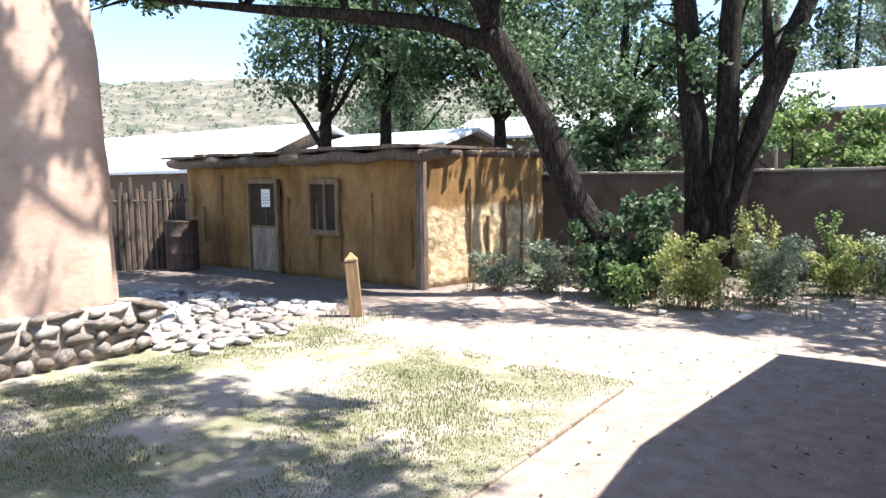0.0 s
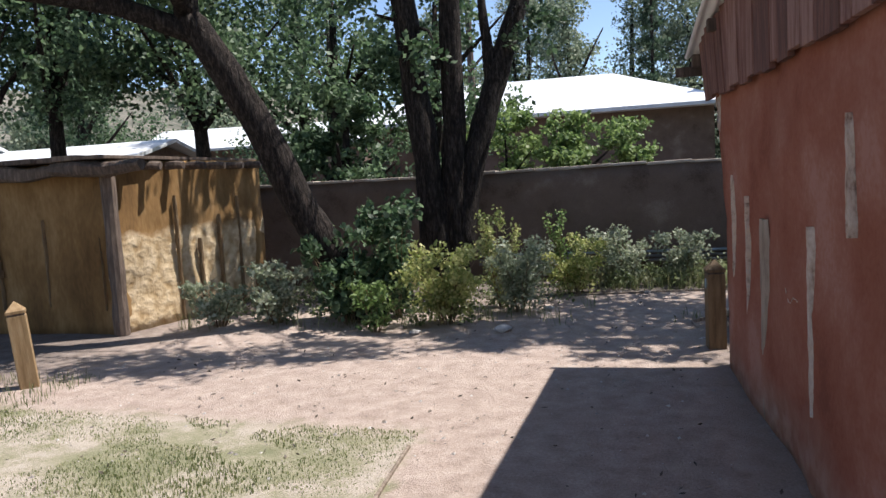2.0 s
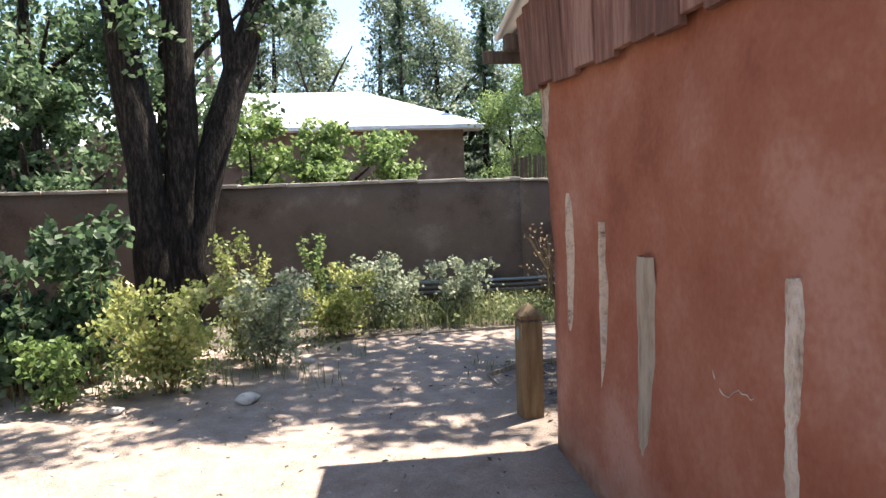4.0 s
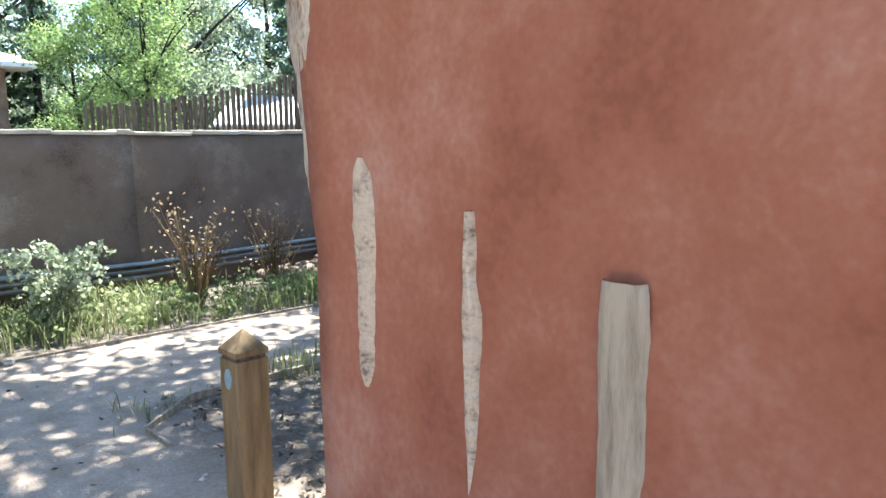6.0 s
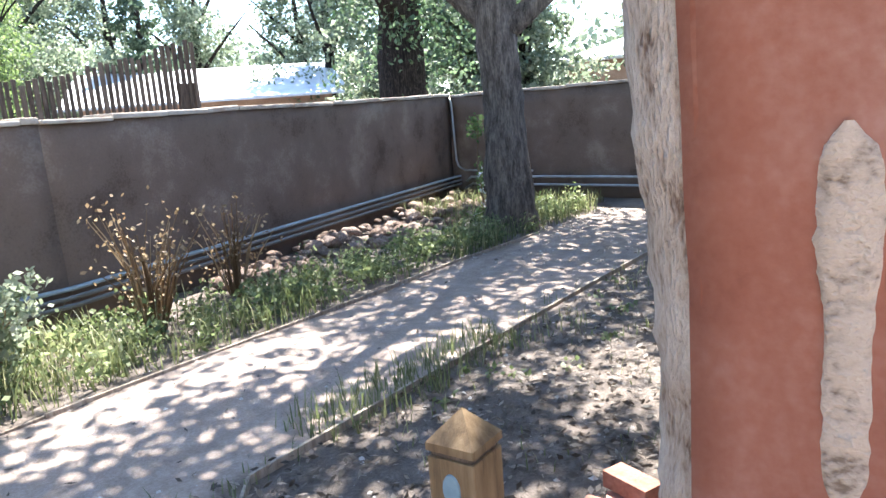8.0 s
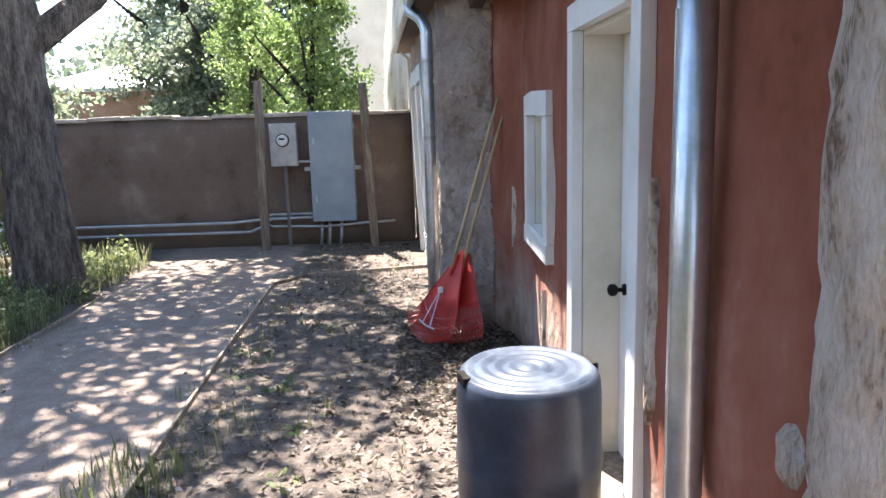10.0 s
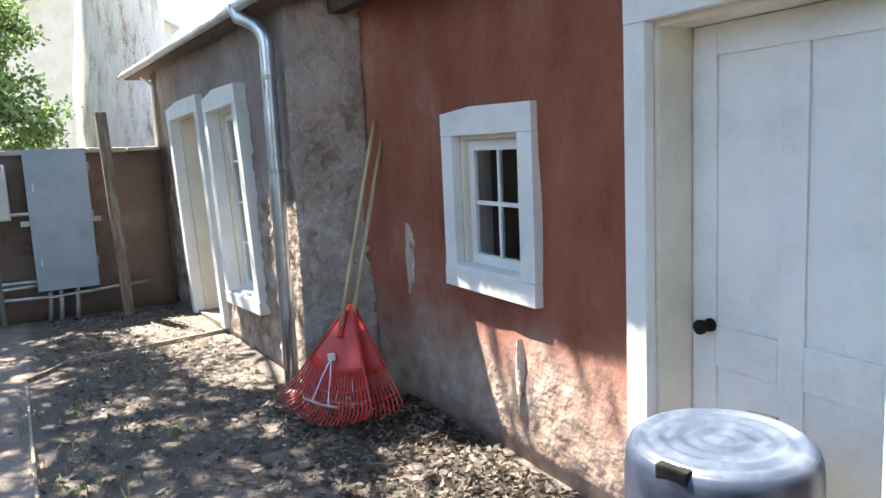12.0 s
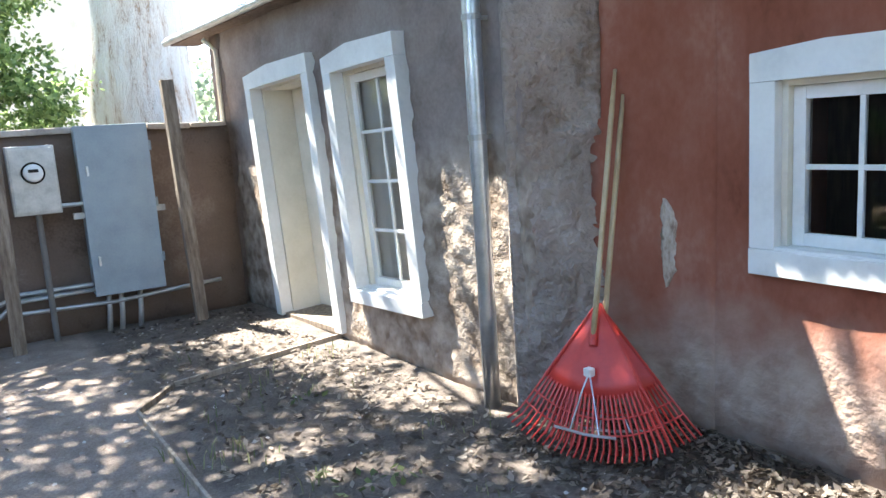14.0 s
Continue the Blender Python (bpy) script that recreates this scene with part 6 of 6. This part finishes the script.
lx, ly = rs.uniform(-0.05, 8.4, k_l), 7.1 + (rs.uniform(0, 1, k_l) ** 2.2) * 2.0
sel = ((ly > 7.75) | (lx < 4.6)) & ~((lx > 4.3) & (ly < 7.7 + 0.06 * (lx - 4.6)))
lx, ly = lx[sel], ly[sel]
litter = [((float(a), float(b), 0.012), (0.03, 0.03, 0.012), 1) for a, b in zip(lx, ly)]
tagged(leaves("leaf_litter", litter, 0.034, M_LITTER, 4, flat=0.25, long=1.5), "dry brown fallen leaves over bare earth", "leaves", kind="stuff")
litter = [((3.3 + 1.3 * float(a), 7.2 + 0.75 * float(b) ** 1.5, 0.02), (0.04, 0.04, 0.015), 1) for a, b in zip(rs.uniform(-0.6, 1, 2600), rs.uniform(0, 1, 2600))]
tagged(leaves("leaf_pile", litter, 0.034, M_LITTER, 5, flat=0.35, long=1.4), "thicker drift of dry leaves round the rakes", "leaves", kind="stuff")

rs = np.random.RandomState(31)
debris = [((float(a), float(b), 0.008), (0.02, 0.02, 0.008), 1) for a, b in zip(rs.uniform(-6, 8.3, 2600), rs.uniform(0.5, 13.2, 2600)) if not (-0.3 < a < 9 and b < 7.9)]
tagged(leaves("path_debris", debris, 0.028, M_LITTER, 32, flat=0.3, long=1.6), "scattered leaf bits and twigs on the packed earth", "debris", kind="stuff")
verts, faces = [], []
for k in range(5200):
    x, y = rs.uniform(-6.0, 8.3), rs.uniform(0.3, 13.2)
    if -0.35 < x < 9 and y < 7.95 - 0.4 * (x < 4.5):
        continue
    r = 0.004 + 0.014 * rs.uniform() ** 3
    i = len(verts)
    c, s_ = math.cos(k), math.sin(k)
    z = 0.02 * noise.noise(Vector((x * 0.7, y * 0.7, 0))) + 0.008 * noise.noise(Vector((x * 3, y * 3, 3)))
    verts += [(x + c * r * 1.4, y + s_ * r * 1.4, z), (x - s_ * r, y + c * r, z), (x - c * r * 1.2, y - s_ * r * 1.2, z), (x + s_ * r, y - c * r, z), (x + 0.2 * r, y, z + r * 0.8), (x, y, z - r)]
    faces += [(i, i + 1, i + 4), (i + 1, i + 2, i + 4), (i + 2, i + 3, i + 4), (i + 3, i, i + 4)]
me = bpy.data.meshes.new("pebbles")
me.from_pydata(verts, [], faces)
me.materials.append(M_STONE)
tagged(new("pebbles", me), "small pebbles strewn over the packed earth", "pebbles", kind="stuff")

# ---- cobbles ----
bed = empty("cobble_bed", (-0.13, 0.25, 0), label="bed of grey and tan river cobbles before the shed", category="cobbles")
cob = [stone_mesh("cobble_stone", 20 + k, M_STONE, 0.5, 2, 0.42) for k in range(8)]
rg = random.Random(21)
n_c = 0
tries = 0
spots = []
while n_c < 300 and tries < 9000:
    tries += 1
    x, y = rg.uniform(-9.8, -6.0), rg.uniform(3.7, 6.4)
    if y < 3.8 + 0.1 * (x + 6) or y > 6.35 + 0.05 * (x + 7) or (x > -6.6 and y > 5.2):
        continue
    r = rg.uniform(0.09, 0.2)
    if any((x - a) ** 2 + (y - b) ** 2 < (0.42 * (r + c)) ** 2 for a, b, c in spots):
        continue
    spots.append((x, y, r))
    ob = new("cobble", rg.choice(cob))
    ob.parent = bed
    ob.matrix_basis = pose(x, y, r * 0.2, rg.uniform(-15, 15), rg.uniform(-15, 15), rg.uniform(0, 360)) @ Matrix.Diagonal((r * rg.uniform(1, 1.4), r, r, 1))
    n_c += 1
rubble = [stone_mesh("rubble_stone", 40 + k, M_RUBBLE, 0.8, 2, 0.5, 0.4) for k in range(6)]
rocks = empty("rubble_edge", (0, 0, 0), label="row of loose reddish rubble stones at the wall's foot", category="stones")
for k in range(190):
    x = rg.uniform(2.4, 8.2)
    y = bed_line(x) + rg.uniform(-min(1.1, 0.35 + 0.25 * (x - 2.4)), 0.0)
    r = rg.uniform(0.07, 0.18)
    ob = new("rock", rg.choice(rubble))
    ob.parent = rocks
    ob.matrix_basis = pose(x, y, r * 0.25 + max(0, (y - bed_line(x) + 0.3)) * 0.3, rg.uniform(-20, 20), rg.uniform(-20, 20), rg.uniform(0, 360)) @ Matrix.Diagonal((r * 1.3, r, r * 0.9, 1))
for x, y, r in ((-2.15, 8.35, 0.16), (-3.1, 8.3, 0.1), (-1.75, 9.6, 0.1), (-0.55, 10.6, 0.09)):
    ob = new("loose_stone", rg.choice(cob))
    ob.matrix_world = pose(x, y, r * 0.2, 5, 3, rg.uniform(0, 360)) @ Matrix.Diagonal((r * 1.3, r, r, 1))
    tagged(ob, "loose grey stone lying at the path's edge", "stone", "loose stones")

# ---- hills ----
M_HILL = mat("scrub_hill", [(0.075, 0.08, 0.06), (0.15, 0.14, 0.11), (0.235, 0.21, 0.17)], 0.1, 0.95, 0.0, 0.5, spread=0.5)
ys = steps(0, 1, 12)
bm = bmesh.new()
grid = []
for a in steps(95, 185, 90):
    row = []
    for f in ys:
        d = 120 + 230 * f
        top = 47 + 7 * noise.noise(Vector((a * 0.07, 0, 0))) + 3 * noise.noise(Vector((a * 0.3, 5, 0)))
        h = top * (f ** 1.25) * (1.0 if a > 115 else max(0.0, (a - 95) / 20))
        row.append(bm.verts.new((d * math.cos(radians(a)), d * math.sin(radians(a)), h + (1.2 * noise.noise(Vector((a * 0.8, f * 9, 1))) if f > 0.05 else -0.5))))
    grid.append(row)
for a, b in zip(grid, grid[1:]):
    for i in range(12):
        bm.faces.new((a[i], b[i], b[i + 1], a[i + 1]))
tagged(link("hill_backdrop", bm, M_HILL, True), "dry scrub-dotted hillside", "hill", kind="structure")
rs = np.random.RandomState(8)
dots = []
for k in range(2000):
    a, f = radians(rs.uniform(118, 172)), rs.uniform(0.05, 0.98)
    d = 120 + 230 * f
    ad = math.degrees(a)
    top = 47 + 7 * noise.noise(Vector((ad * 0.07, 0, 0)))
    dots.append(((d * math.cos(a), d * math.sin(a), top * f ** 1.25 + 0.8), (1.2, 1.2, 0.8), 9))
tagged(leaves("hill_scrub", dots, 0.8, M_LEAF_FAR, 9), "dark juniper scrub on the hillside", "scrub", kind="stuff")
